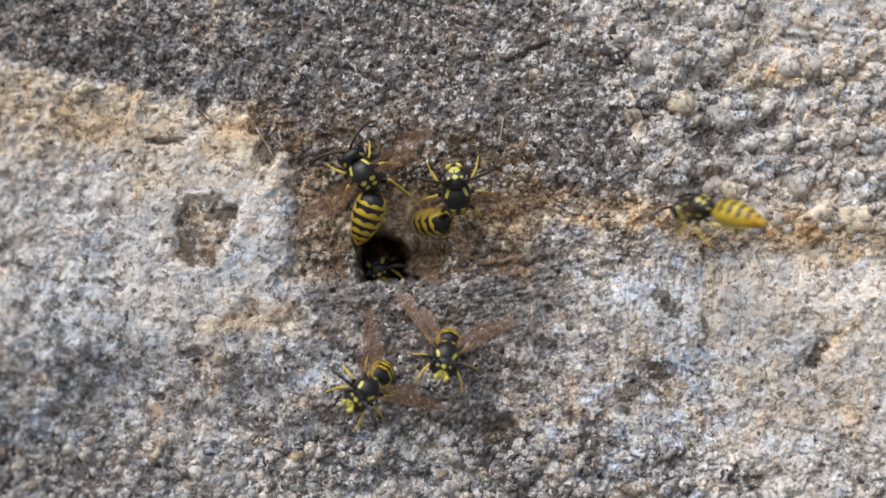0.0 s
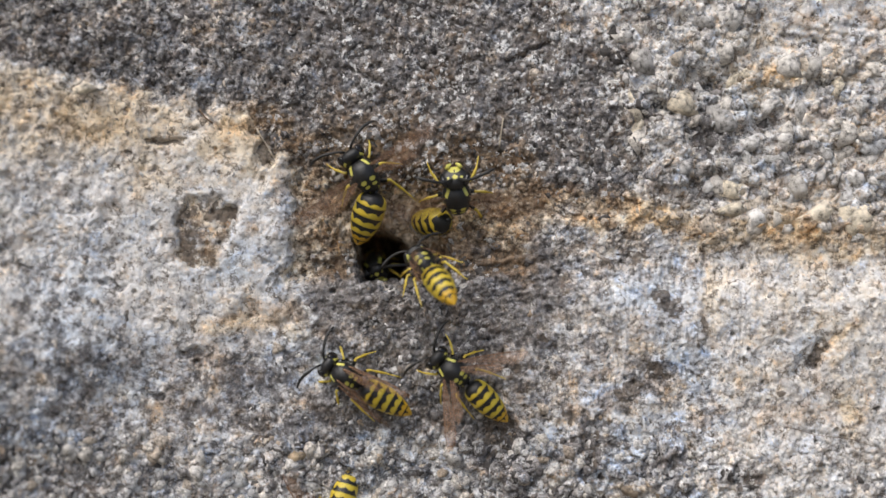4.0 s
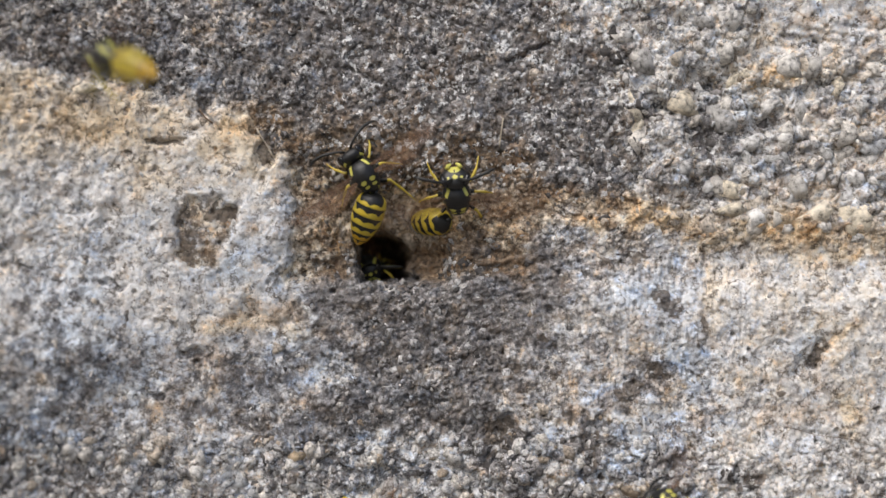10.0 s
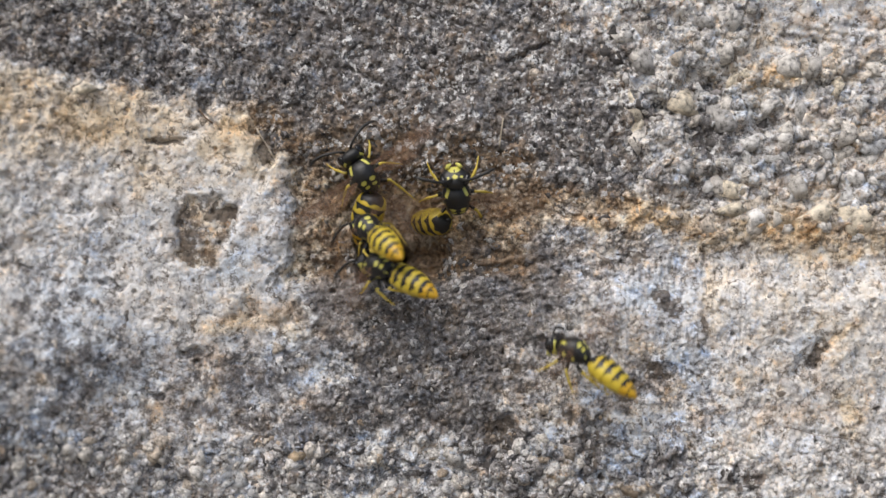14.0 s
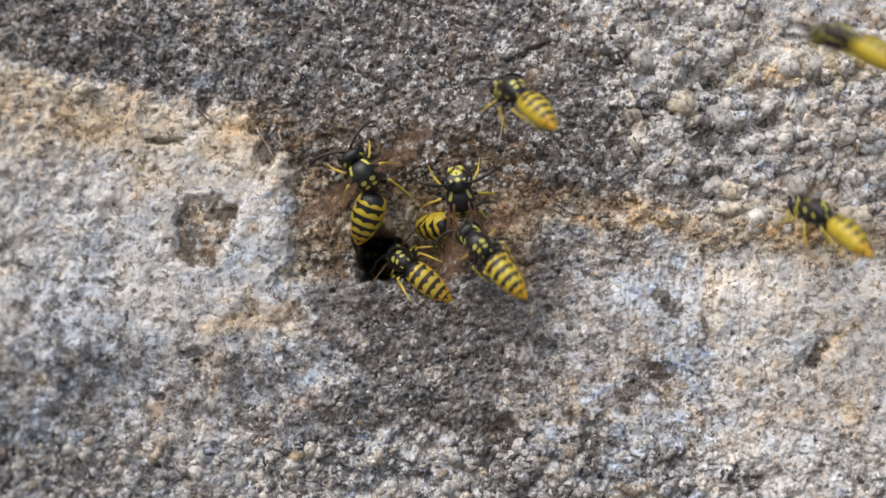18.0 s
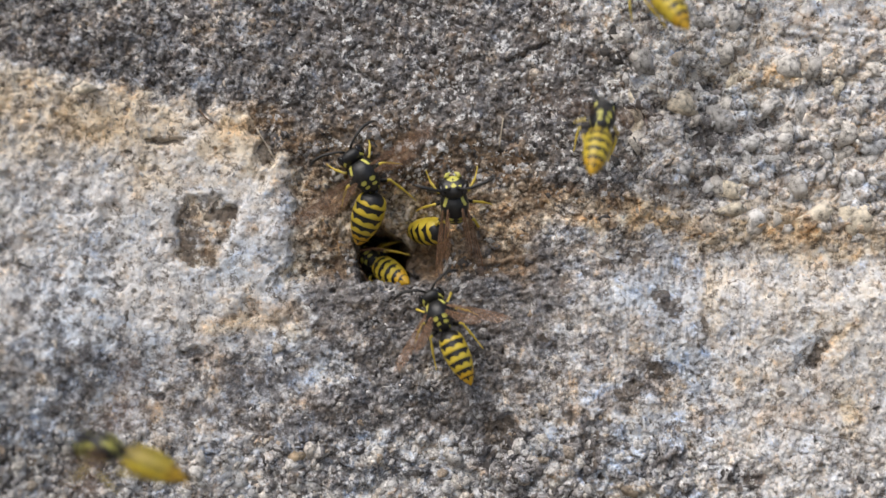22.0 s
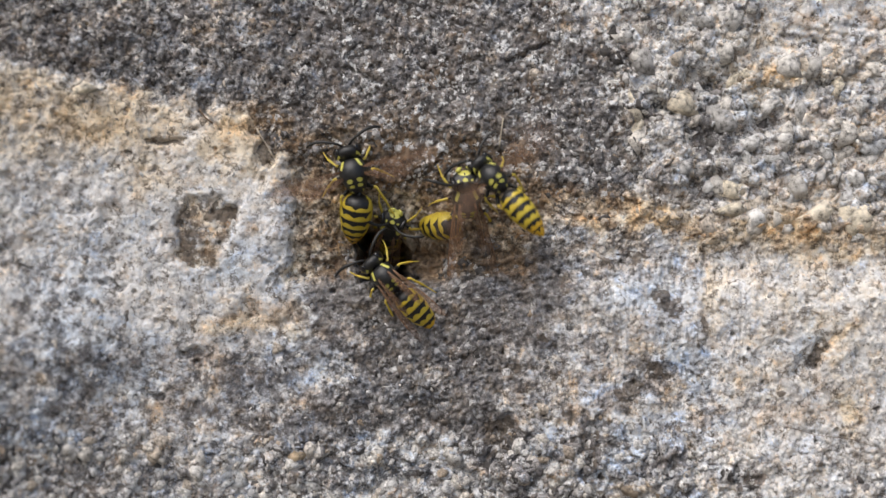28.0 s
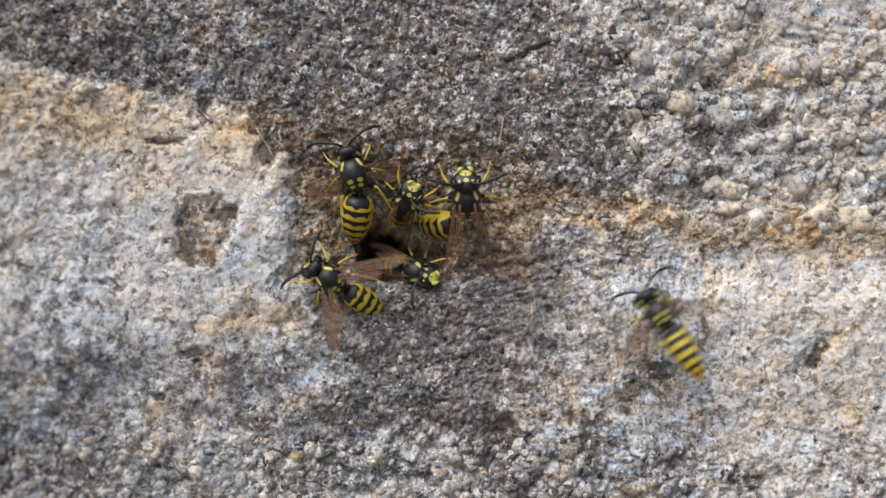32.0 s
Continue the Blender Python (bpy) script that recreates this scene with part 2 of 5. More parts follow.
def cells(u, v, cell, seed):
    """Nearest and second nearest distance to scattered grain centres, and a number for each grain."""
    table = hash_table(seed)
    x, y = u / cell, v / cell
    i, j = np.floor(x).astype(int), np.floor(y).astype(int)
    near, second, name = np.full_like(u, 9), np.full_like(u, 9), np.zeros_like(u)
    for di in (-1, 0, 1):
        for dj in (-1, 0, 1):
            t = table[(i + di) & 255, (j + dj) & 255]
            d = np.hypot(i + di + t[..., 0] - x, j + dj + t[..., 1] - y)
            closer = d < near
            second = np.where(closer, near, np.minimum(second, d))
            name = np.where(closer, t[..., 2], name)
            near = np.where(closer, d, near)
    return near, second, name


def step(a, b, x):
    t = np.clip((x - a) / (b - a), 0, 1)
    return t * t * (3 - 2 * t)


def blob(u, v, cu, cv, ru, rv, turn=0.0, soft=0.35):
    """1 inside a leaning ellipse, 0 outside."""
    c, s = math.cos(radians(turn)), math.sin(radians(turn))
    du, dv = u - cu, v - cv
    r = np.hypot((c * du + s * dv) / ru, (-s * du + c * dv) / rv)
    return 1 - step(1 - soft, 1 + soft, r)


def polygon(u, v, corners, soft):
    """1 inside a convex polygon, 0 outside, over a soft edge."""
    inside = np.full_like(u, 1e6)
    for (u0, v0), (u1, v1) in zip(corners, corners[1:] + corners[:1]):
        inside = np.minimum(inside, ((u1 - u0) * (v - v0) - (v1 - v0) * (u - u0)) / math.hypot(u1 - u0, v1 - v0))
    return step(-soft, soft, inside)


HOLLOWS = ((1238, 150, 34, 24, 0, 15), (1243, 236, 26, 40, 5, 15), (1302, 138, 20, 18, 0, 11), (1352, 220, 26, 22, 20, 13), (1482, 152, 28, 18, -10, 12),
           (1396, 276, 11, 22, 25, 11), (1250, 335, 34, 40, 0, 12), (1184, 188, 26, 16, 0, 9), (1190, 45, 12, 26, 10, 9), (1545, 122, 28, 26, 0, 13),
           (1436, 168, 18, 22, 0, 10), (1130, 205, 18, 14, 0, 8), (1090, 205, 14, 20, 0, 8), (262, 702, 22, 10, 10, 8), (150, 372, 14, 9, 0, 8),
           (180, 398, 16, 8, -20, 9), (96, 296, 10, 8, 0, 8), (30, 315, 14, 9, 0, 8), (330, 622, 26, 10, -10, 8), (430, 560, 16, 22, 0, 8),
           (205, 492, 24, 7, 8, 7), (880, 770, 34, 44, 0, 9), (1052, 790, 18, 44, 4, 9), (1205, 800, 14, 30, 0, 7), (60, 470, 20, 8, 30, 6))


# brown stains, and brown shade painted along pit edges and in hollows
STAINS_AND_SHADE = ((1178, 532, 32, 13, 15), (1150, 650, 24, 30, 30), (1170, 668, 22, 16, 0), (1112, 700, 28, 20, 0), (1108, 468, 34, 11, 0), (292, 251, 34, 6, -3),
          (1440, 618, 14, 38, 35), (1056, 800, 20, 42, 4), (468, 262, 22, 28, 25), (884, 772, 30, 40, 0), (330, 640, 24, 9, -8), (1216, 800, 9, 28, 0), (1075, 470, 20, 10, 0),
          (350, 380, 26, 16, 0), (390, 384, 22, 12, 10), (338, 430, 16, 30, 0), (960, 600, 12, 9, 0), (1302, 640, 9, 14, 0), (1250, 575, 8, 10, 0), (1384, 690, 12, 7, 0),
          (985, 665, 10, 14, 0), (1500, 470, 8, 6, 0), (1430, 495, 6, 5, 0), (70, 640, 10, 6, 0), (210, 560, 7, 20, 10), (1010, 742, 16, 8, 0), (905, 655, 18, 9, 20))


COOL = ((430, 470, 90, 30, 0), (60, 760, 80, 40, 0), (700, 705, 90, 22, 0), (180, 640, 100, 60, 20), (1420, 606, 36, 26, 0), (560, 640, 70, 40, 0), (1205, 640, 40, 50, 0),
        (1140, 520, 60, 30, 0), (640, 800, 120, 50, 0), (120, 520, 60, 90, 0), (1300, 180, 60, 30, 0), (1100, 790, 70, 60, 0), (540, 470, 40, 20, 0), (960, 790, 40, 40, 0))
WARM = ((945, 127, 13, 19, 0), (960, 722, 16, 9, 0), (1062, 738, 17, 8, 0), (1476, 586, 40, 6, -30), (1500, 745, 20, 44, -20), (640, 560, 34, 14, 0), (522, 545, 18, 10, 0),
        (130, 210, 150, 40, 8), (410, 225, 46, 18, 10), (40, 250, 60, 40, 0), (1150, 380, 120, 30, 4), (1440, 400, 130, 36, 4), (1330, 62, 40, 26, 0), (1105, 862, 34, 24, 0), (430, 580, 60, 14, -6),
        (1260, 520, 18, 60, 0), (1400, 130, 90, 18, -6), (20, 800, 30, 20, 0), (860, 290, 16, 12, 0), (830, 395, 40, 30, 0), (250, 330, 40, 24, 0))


def regions(u, v):
    """The wall's broad forms (height in plan units towards the camera), its stains, and shade painted into its
    recesses.
    """
    wu = u + 50 * (value_noise(u, v, 70, 11) - 0.5) + 26 * (value_noise(u, v, 18, 15) - 0.5)
    wv = v + 50 * (value_noise(u, v, 70, 21) - 0.5) + 26 * (value_noise(u, v, 18, 25) - 0.5)
    tu, tv = u + 190 * (value_noise(u, v, 90, 361, 4) - 0.5), v + 120 * (value_noise(u, v, 90, 371, 4) - 0.5)
    brow = np.interp(wu, (-200, 0, 150, 300, 400, 440, 452, 500, 530, 560), (80, 100, 138, 174, 190, 204, 240, 264, 300, 330))
    below = wv - brow
    left = step(-14, 26, below) * (1 - step(478, 534, wu) * (1 - step(470, 560, wv)))
    left = left * (1 - step(510, 640, tu) * (1 - step(880, 1060, tu)) * step(445, 490, wv))
    left_low = step(480, 680, wv)
    lower = step(470, 530, wv) * step(430, 640, wu)
    right_low = step(372, 398, wv + 0.03 * (wu - 1000)) * step(870, 1080, wu)
    basin = step(500, 522, wu) * (1 - step(840, 1010, wu)) * step(225, 330, wv) * (1 - step(470, 515, wv))
    top = (1 - step(-10, 16, below)) * (1 - step(880 + 0.5 * v, 1120 + 0.4 * v, tu)) * (1 - step(290, 390, wv))
    funnel = blob(wu, wv, 700, 415, 120, 88, 8, 0.55)
    hu = u + 0.25 * (wu - u) + 30 * (value_noise(u, v, 24, 171) - 0.5)
    hv = v + 0.25 * (wv - v) + 24 * (value_noise(u, v, 24, 181) - 0.5)
    # the hole: a steep side towards the left block, a slanting one towards the right, a ledge below
    hole = step(622, 640, hu) * (1 - step(692, 742, hu + 0.55 * np.clip(493 - hv, 0, 200))) * step(392, 432, hv) * (1 - step(498, 513, hv))
    throat = blob(hu, hv, 712, 440, 84, 84, -20, 0.7)
    pu, pv = u + 0.9 * (wu - u), v + 0.9 * (wv - v)
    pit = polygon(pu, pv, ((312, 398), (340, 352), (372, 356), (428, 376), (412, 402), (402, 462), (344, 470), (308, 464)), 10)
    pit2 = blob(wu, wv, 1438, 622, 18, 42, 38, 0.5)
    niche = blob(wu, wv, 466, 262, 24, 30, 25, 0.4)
    seam = np.exp(-((u + 0.7 * (wu - u) - 1244 - 0.03 * (v - 400)) / 8) ** 2) * step(385, 420, wv) * (1 - step(560, 760, wv)) * (0.4 + 0.9 * value_noise(u, v, 40, 411))
    # hollows among the coarse pebbles and in the smooth skin; their mask also paints them darker, as shade
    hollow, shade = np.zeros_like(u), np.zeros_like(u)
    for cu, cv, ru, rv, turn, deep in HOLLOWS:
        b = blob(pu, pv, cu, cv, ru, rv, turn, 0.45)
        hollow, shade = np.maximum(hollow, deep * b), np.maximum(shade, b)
    high = (17 * left * (1 - 0.8 * left_low) + 16 * (1 - step(-40, 330, u)) + 7 * lower + 13 * right_low + 6 * step(1180, 1300, wu)
            - 14 * basin - 28 * funnel * (1 - step(482, 508, wv)) - 18 * throat - 300 * hole - 34 * blob(hu, hv, 728, 468, 52, 46, 0, 0.8) - 14 * pit - 14 * pit2 - 12 * niche - 6 * seam - hollow
            + 9 * step(1085, 1190, wu) * (1 - step(1196, 1216, wu)) * step(90, 140, wv) * (1 - step(350, 400, wv)))
    high = high + 18 * (value_noise(u, v, 150, 31) - 0.5) + 12 * (value_noise(u, v, 45, 41) - 0.5)
    sweep = value_noise(u, v, 130, 51)
    mottle = step(0.5, 0.68, value_noise(u, v, 85, 55))
    # real crust, plus painted shade in the hollows (the shade mask)
    crust_and_dark = (0.74 * top * (1 + 0.3 * step(480, 640, wu) * (1 - step(760, 860, wu)) - 0.3 * (1 - step(300, 540, wu))) + 0.05 * basin + 0.42 * shade + 0.28 * step(480, 540, wv) * step(430, 760, tu) * (1 - step(880, 1080, tu)) * (1 - step(690, 800, tv))
             + 0.45 * blob(wu, wv, 840, 530, 190, 80, 0, 0.5) + 0.24 * step(560, 720, tv) * step(150, 480, tu) * (1 - step(650, 900, tu)) * (1 - step(720, 800, tv))
             + 0.02 * step(690, 800, wv) * (1 - step(60, 300, tu)) + 0.08 * step(540, 680, tv) * (1 - step(200, 420, tu)) + 0.2 * blob(wu, wv, 960, 640, 120, 60, 0, 1.0) + 0.28 * blob(wu, wv, 1060, 820, 160, 60, 0, 0.6)
             # first term: shadow to the right of the raised step near u 1205, painted dark
             + 0.34 * step(1190, 1230, wu) * step(110, 150, wv) * (1 - step(330, 380, wv)) * (1 - step(1260, 1400, wu)) + 0.3 * blob(wu, wv, 1172, 532, 30, 15, 12, 0.8)
             # pit, pit2 and niche: recess shade painted over the same masks that carve them
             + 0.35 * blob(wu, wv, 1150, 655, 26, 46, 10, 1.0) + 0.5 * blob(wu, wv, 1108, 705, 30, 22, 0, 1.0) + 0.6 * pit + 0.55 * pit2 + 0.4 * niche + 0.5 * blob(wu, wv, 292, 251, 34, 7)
             + 0.5 * blob(wu, wv, 880, 775, 50, 50) + 0.17 * blob(tu, tv, 310, 650, 130, 80, 10, 1.0) + 0.3 * blob(tu, tv, 690, 215, 130, 70, 0, 0.8) + 0.5 * blob(tu, tv, 670, 548, 90, 60, 0, 0.9) + 0.2 * step(740, 800, wv) * step(740, 860, wu) + 0.4 * blob(wu, wv, 560, 430, 46, 80, 0, 0.8) + 0.25 * seam - 0.5 * step(1000, 1140, tu) * (1 - step(100, 230, wv)) + 0.22 * blob(tu, tv, 860, 610, 110, 130, 0, 0.8) + 0.5 * blob(wu, wv, 1050, 790, 26, 50)
             # the two hu, hv blobs paint shade onto the slope right of the hole
             + 0.2 * step(680, 760, wv) * (1 - step(820, 1000, wu)) + 0.5 * blob(tu, wv, 850, 470, 130, 60, 0, 0.8) + 0.2 * blob(tu, tv, 940, 380, 130, 70, 0, 0.8) + 0.5 * blob(hu, hv, 730, 470, 50, 46, 0, 0.7) + 0.6 * blob(hu, hv, 690, 475, 70, 50, 0, 0.7) + 0.6 * blob(tu, wv, 760, 535, 150, 62, 0, 0.9) + 0.3 * blob(tu, tv, 1080, 220, 110, 80, 0, 0.8) - 0.4 * blob(tu, tv, 1270, 70, 130, 70, 0, 0.8) + 0.16 * blob(tu, tv, 960, 560, 190, 120, 0, 0.8) + 0.62 * blob(tu, tv, 70, 500, 130, 130, 0, 0.9) - 0.3 * blob(tu, tv, 300, 310, 100, 60, 0, 0.8) + 0.45 * blob(tu, tv, 680, 520, 100, 66, 0, 0.8) + 0.2 * blob(wu, wv, 1040, 510, 120, 90, 0, 0.6) + 0.35 * blob(tu, tv, 690, 555, 110, 60, 0, 0.9) + 0.3 * mottle * (1 - 0.6 * left) + (0.02 + 0.3 * step(0.42, 0.62, value_noise(u, v, 60, 58))) * step(560, 640, wv) + 0.28 * blob(wu, wv, 940, 350, 170, 50, 4, 0.6))
    crust_and_dark = np.clip(crust_and_dark * (0.5 + 0.6 * sweep + 0.4 * value_noise(u, v, 34, 351)) - 0.36 * left * (1 - left_low) * (1 - pit) - 0.12 * step(560, 620, wv) * step(880, 1000, wu), 0, 1)
    rust = (0.7 * step(-10, 20, below) * (1 - step(60, 230, below)) * (1 - step(430, 500, wu)) + 0.8 * blob(wu, wv, 960, 362, 180, 42, 4, 0.6)
            + 0.75 * blob(wu, wv, 1180, 395, 150, 28, 5, 0.7) + 0.6 * blob(wu, wv, 1440, 430, 190, 30, 3, 0.7) + 0.95 * basin + 0.6 * funnel + 0.6 * pit + 0.5 * blob(wu, wv, 640, 265, 200, 80, 0, 0.8) + 0.16 * top * step(0.5, 0.62, value_noise(u, v, 70, 391))
            + 0.55 * blob(wu, wv, 445, 235, 70, 60) + 0.3 * blob(wu, wv, 1330, 130, 90, 45) + 0.4 * blob(wu, wv, 450, 575, 130, 26)
            + 0.45 * blob(wu, wv, 1500, 745, 26, 46) + 0.08 * blob(wu, wv, 1480, 590, 60, 24, -30) + 0.4 * step(1240, 1320, wu) * sweep)
    rust = np.clip(rust * (0.1 + 1.8 * value_noise(u, v, 42, 61)), 0, 1)
    bleach = np.clip(1.9 * left * (1 - 0.5 * left_low) + 0.8 * step(420, 470, wv) * step(960, 1120, wu) + 0.75 * step(1080, 1320, wu) * (1 - 0.5 * step(160, 300, wv)) + 0.55 * step(740, 800, wv) + 0.45 * blob(tu, tv, 1210, 70, 230, 80, 0, 0.8) - 0.5 * blob(tu, tv, 60, 500, 150, 140, 0, 0.8) + 0.4 * blob(tu, tv, 300, 310, 110, 70, 0, 0.8) + 0.3, 0, 1.5)
    lichen = np.clip(0.8 * top * step(480, 640, wu) + 0.3 * top + 0.7 * step(750, 810, wv) + 0.25 * lower + 1.0 * step(940, 1060, wu) * (1 - step(1330, 1420, wu)) * (1 - step(270, 350, wv)), 0, 1)
    coarse = np.clip(step(1000, 1200, wu) * (1 - step(380, 440, wv)) + step(740, 800, wv) + (1 - step(100, 330, wu)), 0, 1)
    # the 0.6 blob lightens the colour where the bulge turns away from the sun
    cream = left * (1 - left_low) * (1 - pit) * (1 + 0.6 * blob(tu, tv, 180, 290, 220, 90, 0, 0.8)) + 0.7 * step(1236, 1290, wu) * step(425, 462, wv) * (1 - pit2) + 0.5 * (1 - step(250, 420, tu)) * step(430, 520, tv) * (1 - step(710, 780, tv))
    stain_shade = np.zeros_like(u)
    for cu, cv, ru, rv, turn in STAINS_AND_SHADE:
        stain_shade = np.maximum(stain_shade, blob(pu, pv, cu, cv, ru, rv, turn, 0.6))
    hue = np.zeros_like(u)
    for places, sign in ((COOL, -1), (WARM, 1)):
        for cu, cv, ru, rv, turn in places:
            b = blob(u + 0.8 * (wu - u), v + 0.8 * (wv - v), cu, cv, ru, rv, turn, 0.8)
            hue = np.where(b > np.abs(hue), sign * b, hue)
    return high, crust_and_dark, rust, bleach, lichen, coarse, cream, stain_shade, hue


def bulge(u, v):
    """The wall's face comes forward a little towards both sides, most at the lower left."""
    return np.where(u < 784, 105 + 60 * step(430, 640, v), 22) * np.clip(np.abs(u - 784) / 784, 0, 1.1) ** np.where(u < 784, 2.2, 3)


def wall_surface(u, v):
    high, crust_and_dark, rust, bleach, lichen, coarse, cream, stain_shade, hue = regions(u, v)
    wu, wv = u + 5 * (value_noise(u, v, 14, 71, 2) - 0.5), v + 5 * (value_noise(u, v, 14, 81, 2) - 0.5)
    lu, lv = u + 36 * (value_noise(u, v, 24, 301, 4) - 0.5), v + 36 * (value_noise(u, v, 24, 311, 4) - 0.5)
    l1, l2, lump = cells(lu, lv * 0.9, 30, 321)
    d1, d2, big = cells(wu, wv * 1.08, 27, 91)
    e1, e2, small = cells(wu, wv * 1.05, 12.5, 101)
    dome_big = np.sqrt(np.clip(1 - (d1 / 0.85) ** 2, 0, 1)) * (big - 0.3) * step(0.0, 0.3, d2 - d1)
    dome_small = np.sqrt(np.clip(1 - (e1 / 0.85) ** 2, 0, 1)) * (small - 0.3) * step(0.0, 0.4, e2 - e1)
    f1, f2, tiny = cells(wu * 1.04, wv, 7.6, 107)
    dome_tiny = np.sqrt(np.clip(1 - (f1 / 0.85) ** 2, 0, 1)) * (tiny - 0.35) * step(0.0, 0.4, f2 - f1)
    smooth = 1 - 0.5 * np.clip(bleach * (1 - coarse), 0, 1) - 0.3 * step(0.9, 1.3, bleach) * (1 - step(420, 520, u))
    lumps = 5 * (lump - 0.5) * step(0.0, 0.2, l2 - l1)
    soft_low = step(430, 560, v) * (1 - step(420, 640, u)) * (1 - step(740, 800, v))
    crisp = step(420, 470, v) * step(820, 960, u)
    rugged = np.zeros_like(u)
    for k, (cell, size) in enumerate(((52, 8.0), (27, 6.0), (14, 4.5), (7.5, 3.4), (4.4, 2.8))):
        c, s = math.cos(0.7 + 1.3 * k), math.sin(0.7 + 1.3 * k)
        rugged += size * (1.0 if cell > 10 else 1 - 0.45 * np.maximum(soft_low, 0.8 * (1 - step(380, 520, u)) * step(150, 260, v)) - 0.3 * coarse * step(900, 1100, u) + 0.5 * crisp) * np.abs(2 * value_noise(c * wu + s * wv, c * wv - s * wu, cell, 201 + 7 * k, 1) - 1)
    for u0, v0, u1, v1, deep in ((900, 110, 968, 76, 12), (352, 194, 386, 228, 10), (262, 251, 320, 249, 9), (612, 118, 702, 162, 8), (1385, 756, 1560, 792, 3), (1385, 60, 1450, 84, 6), (820, 108, 850, 104, 7), (1000, 470, 1120, 520, 5),
                                  (1390, 60, 1486, 76, 5), (1402, 46, 1510, 66, 4), (1376, 80, 1440, 90, 4), (1470, 40, 1560, 52, 3), (1345, 27, 1349, 28, 15), (1446, 70, 1450, 71, 15), (1538, 70, 1542, 71, 12)):
        f = np.clip(((u - u0) * (u1 - u0) + (v - v0) * (v1 - v0)) / ((u1 - u0) ** 2 + (v1 - v0) ** 2), 0, 1)
        d = np.hypot(wu - u0 - f * (u1 - u0), wv - v0 - f * (v1 - v0))
        high = high - deep * np.exp(-(d / 4.5) ** 2)
    comb = np.abs(2 * value_noise(2.4 * wu, 0.5 * wv, 22, 421, 2) - 1) * crisp * (1 - step(1330, 1420, u))
    fold = np.abs(2 * value_noise(0.45 * wu + 0.5 * wv, 1.9 * wv + 0.3 * wu, 26, 431, 2) - 1) * blob(u, v, 830, 498, 200, 46, -4, 0.6)
    high = high + 4 * comb + 13 * fold
    flat = 1 - 0.2 * step(1240, 1300, wu) * step(425, 462, wv) - 0.42 * crisp * (1 - step(770, 830, v)) - 0.25 * soft_low - 0.25 * np.clip(cream, 0, 1)
    mortar = step(1320, 1385, wu + 0.4 * wv) * (1 - step(84, 120, wv))
    smooth = smooth * flat * (1 - 0.72 * mortar)
    high = high - 16 + rugged * smooth + lumps * (0.5 + 0.5 * smooth) * (1 - 0.6 * step(1300, 1380, wu) * (1 - step(90, 130, wv))) + dome_big * (4 + 13 * coarse * step(300, 900, u) + 3 * coarse) * smooth + dome_small * 5.0 * smooth + dome_tiny * 2.8 * (1 - 0.7 * mortar) * (0.6 + 0.4 * smooth + 0.5 * crisp)
    pocks = cells(wu * 1.2 + 3 * (value_noise(u, v, 9, 161, 1) - 0.5), wv, 58, 131)
    high = high - 9 * (1 - step(0.02, 0.03 + 0.13 * pocks[2], pocks[0])) * (pocks[2] > 0.45)
    grain = np.where(coarse + 0.5 * (big - 0.5) > 0.5, big, np.where(big > 0.45, small, big))
    return high, grain, crust_and_dark, rust, bleach, lichen, lump, cream, stain_shade, hue


def spread_axis(lo, hi, pitch, out_lo, out_hi, count):
    inner = np.arange(lo, hi, pitch)
    grow = np.linspace(0, 1, count + 1)[1:] ** 2.6
    return np.concatenate((lo - grow[::-1] * (lo - out_lo), inner, inner[-1] + grow * (out_hi - inner[-1])))


U_AXIS = spread_axis(-60, 1630, 1.9, 784 - 1.3 / UNIT, 784 + 1.3 / UNIT, 50)
V_AXIS = spread_axis(-60, 945, 1.9, 441 - 0.8 / UNIT, 441 + EYE_Z / UNIT, 50)
GRID_U, GRID_V = np.meshgrid(U_AXIS, V_AXIS)
GRID_U, GRID_V = GRID_U.astype(np.float32), GRID_V.astype(np.float32)
SURFACE = wall_surface(GRID_U, GRID_V)


def stone_wall():
    high = SURFACE[0].copy()
    high[0, :] = high[-1, :] = high[:, 0] = high[:, -1] = -0.04 / UNIT
    rows, cols = high.shape
    swell = bulge(GRID_U, GRID_V)
    k = 1 - swell * UNIT / EYE_D
    co = np.stack(((GRID_U - 784) * UNIT * k, -(high + swell) * UNIT, EYE_Z + (441 - GRID_V) * UNIT * k), -1).reshape(-1, 3)
    index = np.arange(rows * cols).reshape(rows, cols)
    quads = np.stack((index[1:, :-1], index[1:, 1:], index[:-1, 1:], index[:-1, :-1]), -1).reshape(-1, 4)
    me = bpy.data.meshes.new("stone_wall")
    me.vertices.add(len(co))
    me.vertices.foreach_set("co", co.astype(np.float32).ravel())
    me.loops.add(quads.size)
    me.loops.foreach_set("vertex_index", quads.astype(np.int32).ravel())
    me.polygons.add(len(quads))
    me.polygons.foreach_set("loop_start", np.arange(0, quads.size, 4, dtype=np.int32))
    me.polygons.foreach_set("use_smooth", np.ones(len(quads), bool))
    me.update(calc_edges=True)
    for name, data in zip(("grain", "crust_and_dark", "rust", "bleach", "lichen", "lump", "cream", "stain_shade", "hue"), SURFACE[1:]):
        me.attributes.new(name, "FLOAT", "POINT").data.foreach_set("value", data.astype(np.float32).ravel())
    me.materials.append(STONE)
    ob = new("stone_wall", me)
    return tagged(ob, "rough weathered grey and beige stone wall with a dark nest hole", "wall", kind="structure")


